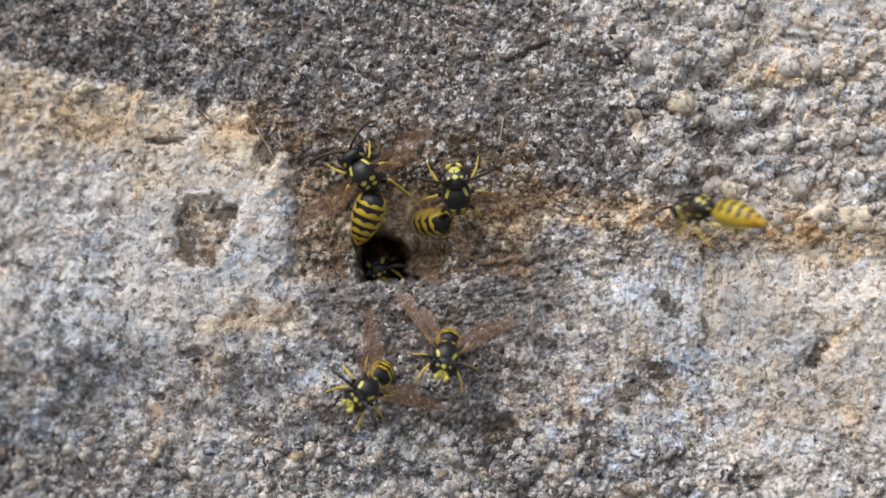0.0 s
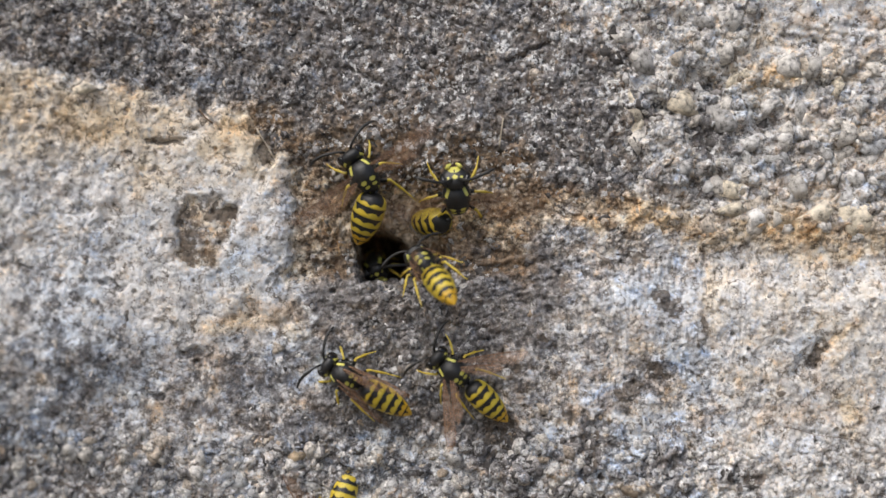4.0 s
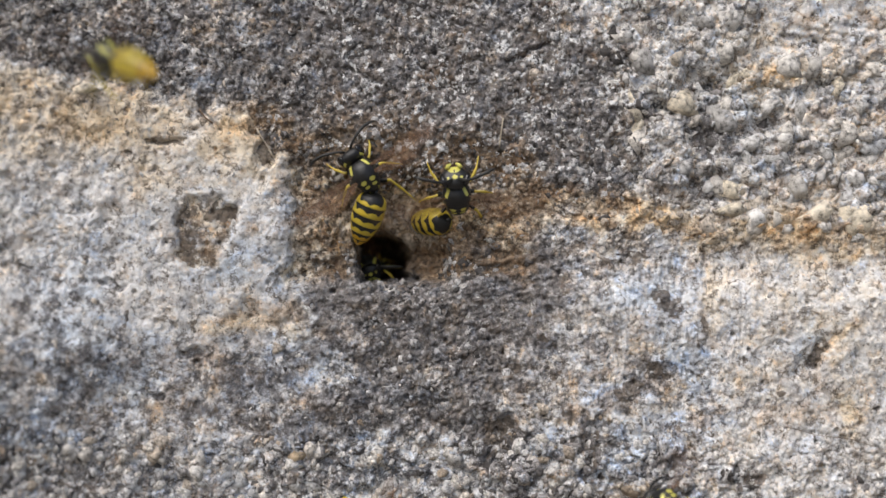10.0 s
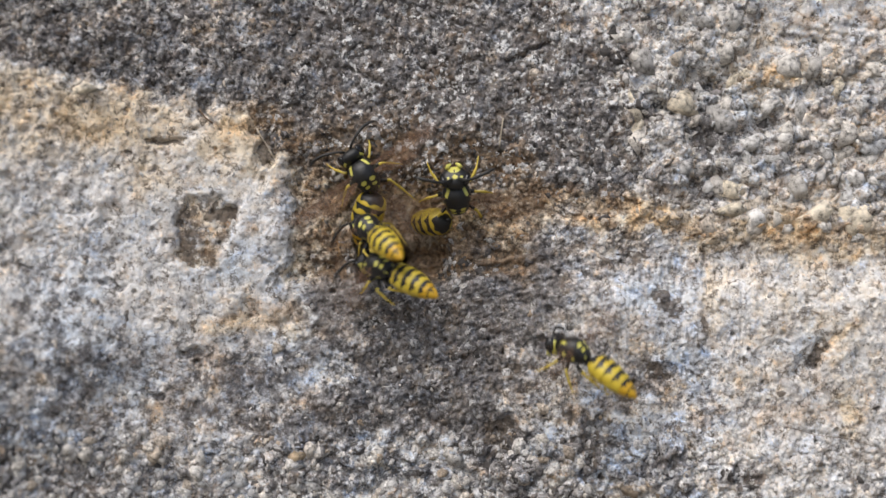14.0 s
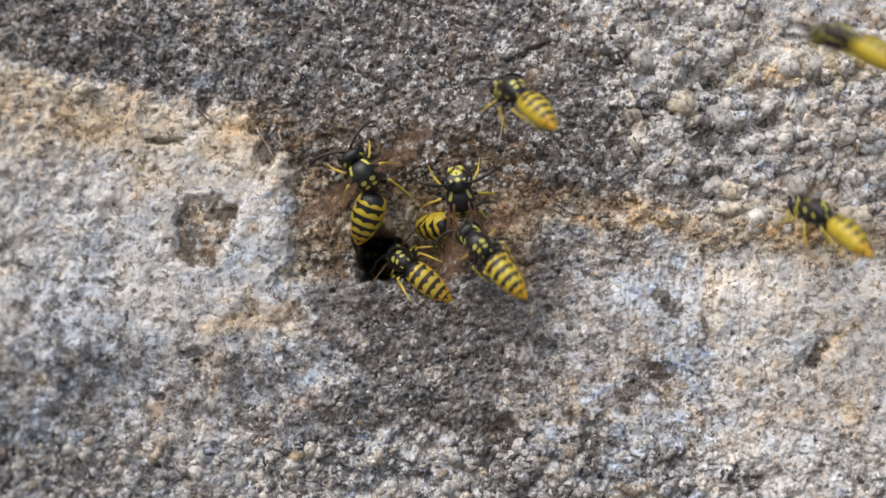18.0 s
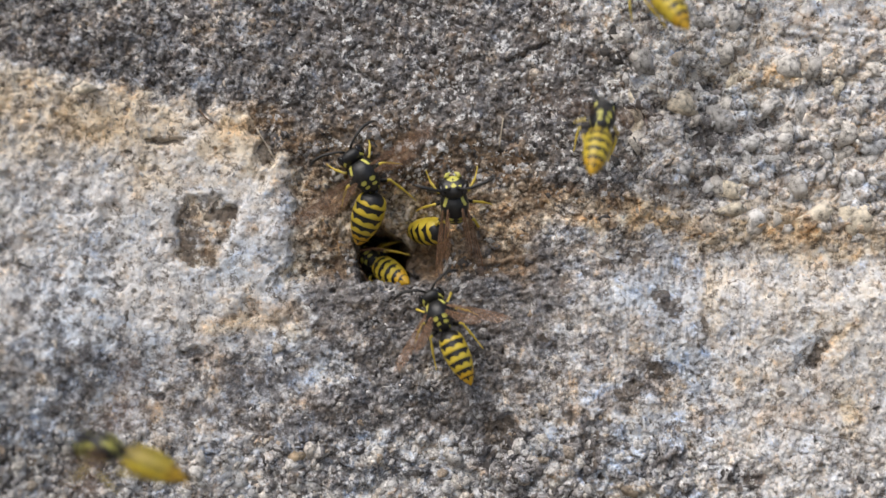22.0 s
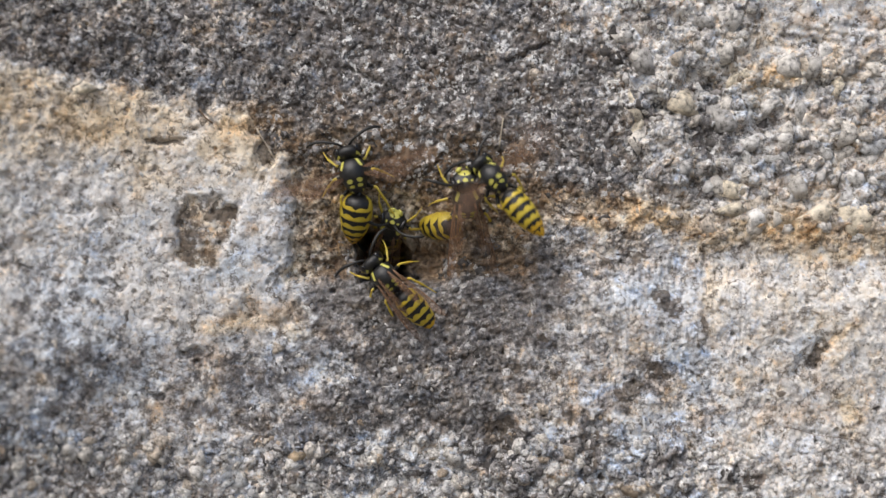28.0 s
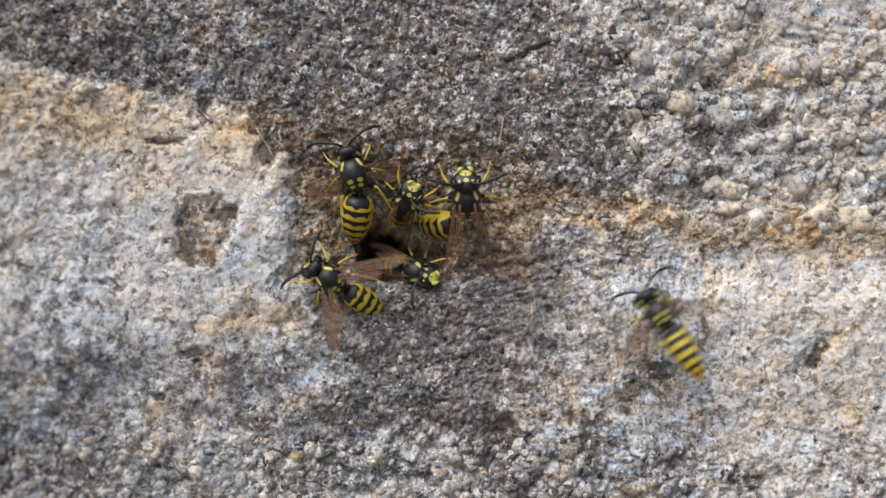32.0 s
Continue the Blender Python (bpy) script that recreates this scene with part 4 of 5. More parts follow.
def body_pose(hu, hv, tu, tv, lift, lean=0.0, sign=-1):
    """A wasp whose head points to (hu, hv) and whose tail to (tu, tv) of the plan, lift units before the wall.
    lean: how far its back turns from the camera towards the sky; sign: 1 where the head is nearer than the tail,
    -1 where it is farther, and less in size where the body keeps flat to the wall."""
    want_h, want_t = Vector((hu, hv)), Vector((tu, tv))
    h, t = want_h.copy(), want_t.copy()
    near = 1 / (1 - lift * UNIT / EYE_D)
    lean = radians(min(80.0, 1.6 * lean))
    out = Vector((0, -1, 0))
    for _ in range(7):
        tilt = sign * math.acos(min(1.0, (h - t).length / (FULL * near)))
        way = Vector((h.x - t.x, 0, t.y - h.y)).normalized()
        x = way * math.cos(tilt) + out * math.sin(tilt)
        back = out * math.cos(tilt) - way * math.sin(tilt)
        across = Vector((-way.z, 0, way.x))
        if across.z < 0:
            across = -across
        z = back * math.cos(lean) + across * math.sin(lean)
        z = (z - x * z.dot(x)).normalized()
        m = Matrix((x, z.cross(x), z)).transposed().to_4x4()
        m = Matrix.Translation(spot(h.x + FRONT * (t.x - h.x), h.y + FRONT * (t.y - h.y), lift)) @ m
        off_h = want_h - plan_of(m @ (Vector((3.65, 0, -0.2)) * MM))
        off_t = want_t - plan_of(m @ (Vector((-9.3, 0, -1.5)) * MM))
        if abs(sign) < 1:
            off_h = off_t = (off_h + off_t) / 2
        h, t = h + 0.7 * off_h, t + 0.7 * off_t
        if (h - t).length > FULL * near:
            mid = h.lerp(t, 0.5)
            h, t = mid + (h - t).normalized() * FULL * near / 2, mid - (h - t).normalized() * FULL * near / 2
    return m


def fly(wasp, rows):
    walk(wasp, [(row[0], body_pose(*row[1:])) for row in rows])


SWING = (-1, 0, 1, 0)


def rest(sweep, lift, roll):
    """A wing laid back by sweep, raised by lift and rolled about its own length."""
    return pose(0, 0, 0, 0, 0, sweep) @ pose(0, 0, 0, lift) @ pose(0, 0, 0, 0, roll)


def beat(wasp, spells):
    """Key both wings. spells: rows of start, end, state, in order and without gaps; states: fly, fan, fold, high, half."""
    for wing in [c for c in wasp.children if c.name.startswith("wing")]:
        s = 1 if wing.location.y > 0 else -1
        hinge = Matrix.Translation(wing.location)
        rows = []
        for t0, t1, state in spells:
            if state in ("fly", "fan"):
                size, mid, back = (58, 14, 8) if state == "fly" else (46, 8, 2)
                for f in range(frame(t0), frame(t1)):
                    a = mid + size * SWING[f % 4]
                    rows.append(((f - 1) / FPS, hinge @ pose(0, 0, 0, s * a, 10 * SWING[(f + 1) % 4], s * back)))
            else:
                m = {"fold": rest(s * 83, s * 6, 60), "high": rest(s * 80, s * 12, 64), "half": rest(s * 42, s * 14, 25)}[state]
                rows += [(t0, hinge @ m), (max(t0 + 0.03, t1 - 0.07), hinge @ m)]
        rows.append((DURATION, rows[-1][1]))
        walk(wing, rows)


def tuck(wasp, spells):
    """Key the legs: spread on the stone, trailing below the body in flight."""
    for leg in [c for c in wasp.children if c.name.startswith("leg")]:
        at = Matrix.Translation(leg.location)
        s = 1 if leg.location.y > 0 else -1
        fore = leg.location.x > 0.0008
        spread = at @ pose(0, 0, 0)
        trail = at @ (pose(0, 0, 0, s * -32, 0, s * 22) if fore else pose(0, 0, 0, s * -38, 0, s * 30))
        rows = []
        for t0, t1, state in spells:
            m = trail if state == "fly" else spread
            rows += [(t0, m), (max(t0 + 0.03, t1 - 0.1), m)]
        rows.append((DURATION, rows[-1][1]))
        walk(leg, rows)


def nod(wasp, rows):
    """Key the head: rows of seconds and the degrees by which it is raised."""
    head = [c for c in wasp.children if c.name.startswith("head")][0]
    walk(head, [(t, pose(2.75 * MM, 0, (-0.15 + 0.4 * min(1.0, up / 40)) * MM, 0, 14 - up, 0)) for t, up in rows])


def sway(wasp, rows, shift=(0, 0, 0), girth=1.0):
    """Bend the abdomen: rows of seconds, degrees sideways, degrees down. shift: how far its base moves, in millimetres."""
    tail = [c for c in wasp.children if c.name.startswith("abdomen")][0]
    at = tail.location + Vector(shift) * MM
    tail.scale = (1.0, girth, girth)
    walk(tail, [(t, Matrix.Translation(at) @ pose(0, 0, 0, 0, -down, side)) for t, side, down in rows])


def swarm():
    looks = ("striped wasp fanning its blurred wings beside the nest hole", "striped wasp clinging to the brown rim of the nest hole",
             "black and yellow wasp looking out of the dark nest hole", "black and yellow striped wasp crawling over the grey stone",
             "black and yellow striped wasp hovering before the stone wall")
    kinds = (0, 1, 2, 3, 3, 4, 4, 4, 4, 4, 4)
    made = [FIRST] + [copy_thing(FIRST, Matrix()) for _ in kinds[1:]]
    for w, k in zip(made, kinds):
        tagged(w, looks[k])
    return made


def motions():
    fanner, clinger, lurker, walker, crosser, lander, leaver, homer, follower, dasher, passer = swarm()
    # beside the hole, fanning all the time
    fanner.scale = (1.08, 1.08, 1.08)
    fly(fanner, [(0, 617, 270, 722, 420, 26, 0, -0.2), (22.5, 617, 270, 722, 420, 26, 0, -0.2), (24.4, 617, 272, 720, 422, 26, 0, -0.2), (25.0, 618, 264, 668, 436, 26, 0, -0.2), (27.5, 614, 264, 662, 436, 26, 0, -0.2), (32, 614, 264, 664, 436, 26, 0, -0.2)])
    beat(fanner, [(0, 32, "fan")])
    sway(fanner, [(0, -56, 16), (24.2, -56, 16), (25, -27, 30), (32, -27, 30)], (0, 0, 0), 1.14)
    # on the upper rim of the hole, tail bent round into it
    fly(clinger, [(0, 804, 306, 818, 450, 16, 0, 1), (16.0, 804, 306, 818, 450, 16, 0, 1), (17.0, 808, 311, 830, 455, 16, 0, 1), (19.2, 807, 311, 826, 455, 16, 0, 1), (20.0, 800, 320, 812, 468, 16, 0, 1), (22.2, 802, 322, 812, 468, 16, 0, 1),
                  (23.0, 808, 318, 818, 462, 16, 0, 1), (25.0, 812, 320, 834, 462, 16, 0, 1), (27.5, 822, 312, 834, 458, 16, 0, 1), (32, 824, 312, 830, 458, 16, 0, 1)])
    clinger.scale = (1.12, 1.12, 1.12)
    nod(clinger, [(0, 42), (32, 42)])
    beat(clinger, [(0, 16.6, "fan"), (16.6, 32, "high")])
    sway(clinger, [(0, -62, 36), (32, -62, 34)], (-0.8, 1.2, -0.2))
    # inside the hole
    fly(lurker, [(0, 672, 488, 668, 452, -154, 0, 1), (3.5, 670, 488, 664, 452, -154, 0, 1), (6, 654, 486, 658, 452, -154, 0, 1), (8, 650, 490, 652, 455, -164, 0, 1), (9, 656, 488, 656, 455, -160, 0, 1), (11, 657, 488, 656, 455, -160, 0, 1),
                 (12, 652, 490, 652, 455, -168, 0, 1), (13.4, 662, 488, 660, 455, -164, 0, 1), (15, 660, 490, 660, 462, -225, 0, 1), (32, 660, 490, 660, 462, -230, 0, 1)])
    beat(lurker, [(0, 32, "fold")])
    # crawls down the wall, leaves at the bottom; comes back by air at the end
    fly(walker, [(0, 618, 716, 714, 634, 74, 0, 1), (0.5, 612, 732, 706, 642, 72, 0, 1), (1, 602, 752, 698, 652, 66, 0, 1), (2, 600, 802, 676, 680, 54, 0, 1), (3, 586, 848, 650, 726, 50, 0, 1), (3.5, 575, 905, 620, 780, 34, 0, 0.25), (4.3, 590, 990, 622, 850, 34, 0, 0.25),
                 (5.0, 640, 970, 610, 815, 34, 0, 0.25), (6, 662, 935, 588, 782, 34, 0, 0.25), (7, 690, 950, 574, 822, 34, 0, 0.25), (8, 694, 962, 583, 834, 34, 0, 0.25), (9, 696, 992, 590, 868, 34, 0, 0.25), (10, 696, 1000, 588, 876, 34, 0, 0.25), (10.7, 700, 1040, 600, 900, 34, 0, 0.25),
                 (12, 900, 1180, 860, 1010, 60), (24.2, 1250, 1000, 1400, 1120, 330), (24.6, 1080, 860, 1230, 980, 330), (24.9, 900, 715, 1045, 815, 330), (25.0, 848, 665, 995, 770, 330), (25.25, 750, 545, 900, 620, 330),
                 (25.5, 640, 520, 795, 560, 330), (25.9, 350, 480, 520, 520, 330), (26.5, -300, 420, -130, 450, 330), (32, -420, 420, -250, 450, 330)])
    nod(walker, [(0, 42), (2.4, 42), (3.4, 20), (5, 0), (32, 0)])
    sway(walker, [(0, 6, 24), (2.4, 6, 24), (4, 0, 8), (32, 0, 8)])
    beat(walker, [(0, 0.7, "half"), (0.7, 3.3, "half"), (3.3, 11.5, "half"), (11.5, 13, "fold"), (13, 24, "fold"), (24, 26.6, "fly"), (26.6, 32, "fold")])
    tuck(walker, [(0, 0.7, "half"), (0.7, 3.3, "half"), (3.3, 11.5, "half"), (11.5, 13, "fold"), (13, 24, "fold"), (24, 26.6, "fly"), (26.6, 32, "fold")])
    # crawls left, hovers off to the left; later returns from the right, lands and creeps in and out
    fly(crosser, [(0, 782, 664, 803, 558, 76, 0, 1), (0.6, 748, 664, 808, 582, 72, 0, 1), (1, 718, 652, 812, 598, 66, 0, 1), (2, 706, 684, 804, 640, 60, 0, 1), (2.6, 688, 668, 795, 680, 34, 0, 0.3), (3, 664, 655, 776, 736, 34, 0, 0.3), (3.5, 622, 652, 742, 740, 34, 0, -0.2),
                  (5.5, 500, 644, 654, 700, 34, 0, -0.2), (6, 466, 656, 620, 712, 34, 0, -0.2), (7, 446, 650, 602, 736, 40, 0, -0.2), (7.6, 444, 660, 594, 758, 70, 0, -0.2), (8, 442, 672, 602, 755, 110, 40), (8.5, 438, 592, 576, 640, 160, 40), (9, 388, 425, 512, 472, 220, 35),
                  (9.3, 330, 350, 430, 390, 250, 30), (9.7, 260, 250, 330, 272, 300, 30), (10, 172, 106, 270, 122, 330, 30), (10.4, -60, -60, 60, -30, 330, 30), (11, -500, -220, -370, -190, 330, 30),
                  (14, 200, -900, 330, -870, 330, 30), (16.8, 1900, 520, 2050, 590, 150, 40), (17.4, 1600, 490, 1740, 560, 140, 40), (17.7, 1430, 440, 1572, 520, 130, 40), (18, 1405, 362, 1548, 445, 120, 45), (18.3, 1350, 300, 1490, 370, 115, 45),
                  (18.9, 1180, 250, 1322, 295, 110, 45), (19, 1158, 238, 1308, 284, 110, 45), (19.5, 1040, 322, 1180, 358, 110, 40), (20, 995, 462, 1126, 480, 110, 30), (20.7, 890, 545, 1024, 595, 90, 25), (21, 808, 568, 932, 638, 70, 25),
                  (21.3, 770, 570, 880, 680, 45, 15), (22, 760, 518, 832, 678, 34), (22.5, 706, 495, 806, 640, 30), (23, 656, 482, 806, 606, 24), (23.7, 690, 445, 770, 576, 14), (24, 690, 440, 770, 573, 10), (25, 694, 462, 790, 568, 12),
                  (25.5, 680, 455, 780, 580, 14), (27.5, 650, 455, 762, 580, 18), (28, 648, 455, 776, 588, 20), (29, 645, 446, 755, 576, 20), (30, 642, 450, 744, 572, 20), (30.5, 636, 470, 740, 575, 20), (30.75, 632, 500, 742, 556, 50, 0, 0.3), (31, 636, 516, 738, 526, 72, 0, 1),
                  (31.4, 600, 498, 725, 550, 52, 0, 0.3), (32, 558, 474, 676, 556, 32, 0, 0.3)])
    nod(crosser, [(0, 44), (1.2, 40), (2.4, 40), (3.2, 24), (5, 0), (29.8, 0), (30.6, 30), (31.1, 50), (31.6, 20), (32, 10)])
    sway(crosser, [(0, 0, 30), (1, 0, 28), (2.6, 0, 20), (4, 0, 8), (5.5, -36, 8), (6, -38, 8), (7, -14, 8), (7.6, 0, 8), (29.8, 0, 8), (31, 0, 30), (32, 0, 10)])
    beat(crosser, [(0, 3.3, "half"), (3.3, 7.5, "fold"), (7.5, 11, "fly"), (11, 16.7, "half"), (16.7, 21.5, "fly"), (21.5, 23.2, "half"), (23.2, 30.4, "fold"), (30.4, 32, "half")])
    tuck(crosser, [(0, 3.3, "half"), (3.3, 7.5, "fold"), (7.5, 11, "fly"), (11, 16.7, "half"), (16.7, 21.5, "fly"), (21.5, 23.2, "half"), (23.2, 30.4, "fold"), (30.4, 32, "half")])
    # hovers in from the right, lands below the hole, leaves to the lower right; returns twice more
    fly(lander, [(0, 1202, 372, 1352, 386, 110, 40), (0.25, 1130, 372, 1275, 396, 110, 40), (0.5, 1052, 372, 1190, 410, 110, 40), (0.75, 970, 398, 1100, 430, 105, 40), (1, 905, 420, 1034, 466, 100, 40), (1.25, 868, 412, 990, 482, 95, 40),
                 (1.5, 832, 440, 978, 510, 90, 40), (1.75, 826, 478, 978, 550, 90, 40), (2, 814, 528, 982, 622, 85, 35), (2.25, 806, 552, 976, 646, 70, 30), (2.5, 800, 616, 958, 705, 55, 20), (3, 792, 650, 946, 706, 40, 10), (3.5, 782, 645, 918, 748, 34, 0, -0.2),
                 (5.5, 760, 562, 862, 668, 34, 0, -0.2), (6, 784, 574, 821, 750, 34, 0, -0.2), (7, 792, 572, 804, 762, 34, 0, -0.2), (7.6, 820, 580, 790, 758, 34, 0, -0.2), (8, 874, 588, 774, 756, 40), (8.5, 934, 624, 776, 722, 70), (9, 1236, 735, 1096, 800, 150, 30), (9.3, 1400, 790, 1260, 840, 160, 30),
                 (9.7, 1600, 840, 1450, 872, 160, 30), (10.5, 2000, 800, 1860, 850, 160, 30), (11.4, 1960, 800, 2060, 880, 150, 30), (12.3, 1560, 700, 1700, 760, 140, 35), (12.7, 1236, 678, 1384, 742, 120, 40), (13, 1168, 655, 1340, 694, 110, 45), (13.3, 1084, 648, 1232, 690, 110, 45),
                 (13.9, 984, 622, 1122, 698, 100, 40), (14, 975, 606, 1128, 694, 100, 40), (14.5, 1030, 492, 1180, 538, 95, 40), (15.5, 900, 480, 1030, 580, 70, 30), (16.5, 790, 460, 815, 610, 45, 0), (17, 812, 420, 918, 578, 60, 0), (17.7, 818, 412, 930, 555, 60, 0),
                 (18, 824, 408, 928, 524, 60, 0), (18.3, 850, 372, 968, 452, 60, 10), (18.9, 895, 290, 992, 408, 60, 0), (19, 896, 284, 992, 410, 60, 0), (19.5, 850, 300, 950, 380, 80, 10), (20, 912, 338, 1042, 424, 90, 20), (20.7, 1090, 330, 1215, 400, 110, 30),
                 (21, 1158, 262, 1290, 344, 115, 35), (21.3, 1170, 170, 1300, 240, 120, 35), (21.9, 1120, -20, 1240, 60, 125, 30), (22, 1110, -50, 1222, 42, 125, 30), (22.4, 1130, -220, 1250, -120, 130, 30), (23, 1700, -500, 1830, -420, 140, 30), (24.5, 2200, 0, 2310, 100, 150, 30), (26.5, 2200, 900, 2290, 1020, 150, 30), (28.4, 1500, 1200, 1600, 1330, 150, 20),
                 (29.2, 1250, 900, 1340, 1030, 150, 20), (29.6, 1262, 745, 1345, 872, 140, 20), (29.9, 1280, 520, 1372, 640, 130, 20), (30, 1302, 455, 1395, 552, 130, 20), (30.2, 1335, 335, 1418, 432, 130, 20), (30.5, 1400, 245, 1488, 330, 125, 20),
                 (31, 1460, 222, 1606, 274, 120, 15), (31.4, 1390, 356, 1530, 412, 115, 15), (31.7, 1262, 470, 1386, 540, 110, 10), (32, 1140, 520, 1242, 670, 110, 0)])
    sway(lander, [(0, 0, 8), (2.5, 0, 8), (3, -30, 8), (3.5, -16, 8), (5.5, 0, 8), (32, 0, 8)])
    beat(lander, [(0, 3.2, "fly"), (3.2, 7.8, "half"), (7.8, 23, "fly"), (23, 28.8, "half"), (28.8, 32, "fly")])
    tuck(lander, [(0, 3.2, "fly"), (3.2, 7.8, "half"), (7.8, 23, "fly"), (23, 28.8, "half"), (28.8, 32, "fly")])
    # glides in from the upper right, visits the hole, leaves; comes down from above later
    fly(leaver, [(0, 1680, 330, 1820, 330, 130, 40), (0.5, 1450, 280, 1585, 255, 130, 45), (0.75, 1405, 245, 1545, 220, 130, 45), (1, 1322, 254, 1458, 226, 130, 45), (1.25, 1255, 285, 1380, 250, 125, 40), (1.5, 1190, 378, 1310, 350, 120, 40), (1.75, 1175, 452, 1300, 448, 115, 40),
                 (2, 1162, 566, 1304, 598, 110, 40), (2.25, 1126, 600, 1264, 660, 110, 40), (2.5, 1026, 606, 1164, 692, 110, 40), (2.75, 948, 566, 1092, 668, 105, 40), (3, 866, 500, 984, 608, 100, 40), (3.2, 800, 480, 888, 576, 95, 30), (3.5, 778, 470, 838, 540, 85, 20),
                 (4.0, 735, 450, 800, 530, 60, 10), (4.4, 730, 505, 760, 450, 40, 0, 0.3), (4.8, 770, 530, 728, 460, 34, 0, 0.3), (5.5, 818, 534, 744, 414, 30, 0, 0.3), (6, 844, 542, 778, 414, 32, 0, 0.3), (7, 908, 562, 802, 440, 36, 0, 0.3), (7.6, 975, 590, 810, 508, 70, 15),
                 (8, 1024, 590, 842, 524, 110, 40), (8.5, 1150, 482, 1048, 564, 130, 30), (9, 1240, 274, 1110, 384, 150, 25), (9.1, 1256, 238, 1130, 330, 150, 25), (9.5, 1500, 40, 1360, 120, 150, 25), (10.2, 1900, -260, 1760, -180, 150, 20), (13, 1500, -400, 1430, -520, 150, 0),
                 (15, 1000, -300, 1120, -220, 140, 20), (16.2, 800, 10, 940, 40, 130, 40), (16.5, 770, 48, 905, 66, 130, 40), (17, 762, 92, 854, 124, 130, 40), (17.4, 790, 108, 880, 150, 130, 40), (17.7, 830, 135, 920, 170, 125, 40), (18, 882, 152, 984, 218, 120, 30),
                 (18.3, 905, 150, 1000, 228, 120, 20), (18.6, 900, 80, 970, 180, 120, 10), (19, 836, -30, 862, 78, 120, 0), (19.3, 800, -40, 775, 70, 120, 0), (19.6, 770, 10, 690, 85, 120, 10), (20, 796, 48, 690, 92, 120, 20), (20.7, 990, 110, 890, 172, 115, 20), (21, 1096, 202, 978, 270, 110, 20),
                 (21.3, 1075, 260, 1005, 350, 105, 0), (21.6, 1062, 240, 1035, 335, 100, 0), (22, 1068, 190, 1050, 300, 100, 0), (22.25, 1010, 110, 1035, 215, 100, 0), (22.5, 960, 85, 1050, 165, 95, 20), (23, 842, 108, 996, 176, 90, 25), (23.3, 800, 200, 905, 280, 85, 15),
                 (23.7, 742, 272, 856, 356, 70, 0), (24, 736, 286, 876, 346, 60, 0), (24.3, 738, 304, 850, 394, 50, 0), (24.9, 728, 326, 754, 472, 44, 0), (25, 726, 325, 756, 474, 44, 0), (25.5, 715, 380, 742, 520, 40, 0), (26.5, 760, 330, 800, 450, 42, 0),
                 (27.5, 810, 290, 836, 402, 50, 0), (27.8, 848, 312, 950, 420, 60, 0), (28, 844, 284, 960, 414, 60, 0), (28.4, 838, 280, 935, 370, 70, 0), (28.7, 848, 255, 918, 350, 85, 0), (29, 902, 212, 938, 304, 95, 0), (29.3, 950, 165, 978, 260, 105, 0), (29.6, 1050, 105, 1062, 200, 115, 0),
                 (29.9, 1165, 20, 1140, 120, 120, 0), (30, 1215, -35, 1170, 70, 120, 0), (30.4, 1290, -230, 1240, -120, 120, 0), (32, 1330, -420, 1300, -300, 120, 0)])
    sway(leaver, [(0, 0, 8), (4.4, 0, 8), (5.5, 46, 8), (6, 50, 8), (7, 36, 8), (7.6, 8, 8), (8, 0, 8), (23.2, 0, 8), (23.7, -28, 8), (24, -50, 8), (24.3, -32, 8), (24.8, 0, 8), (32, 0, 8)])
    nod(leaver, [(0, 0), (4.2, 0), (4.8, 40), (7, 44), (7.8, 10), (9, 0), (32, 0)])
    beat(leaver, [(0, 3.8, "fly"), (3.8, 7.4, "fold"), (7.4, 24.6, "fly"), (24.6, 27.4, "half"), (27.4, 31, "fly"), (31, 32, "half")])
    tuck(leaver, [(0, 3.8, "fly"), (3.8, 7.4, "fold"), (7.4, 24.6, "fly"), (24.6, 27.4, "half"), (27.4, 31, "fly"), (31, 32, "half")])
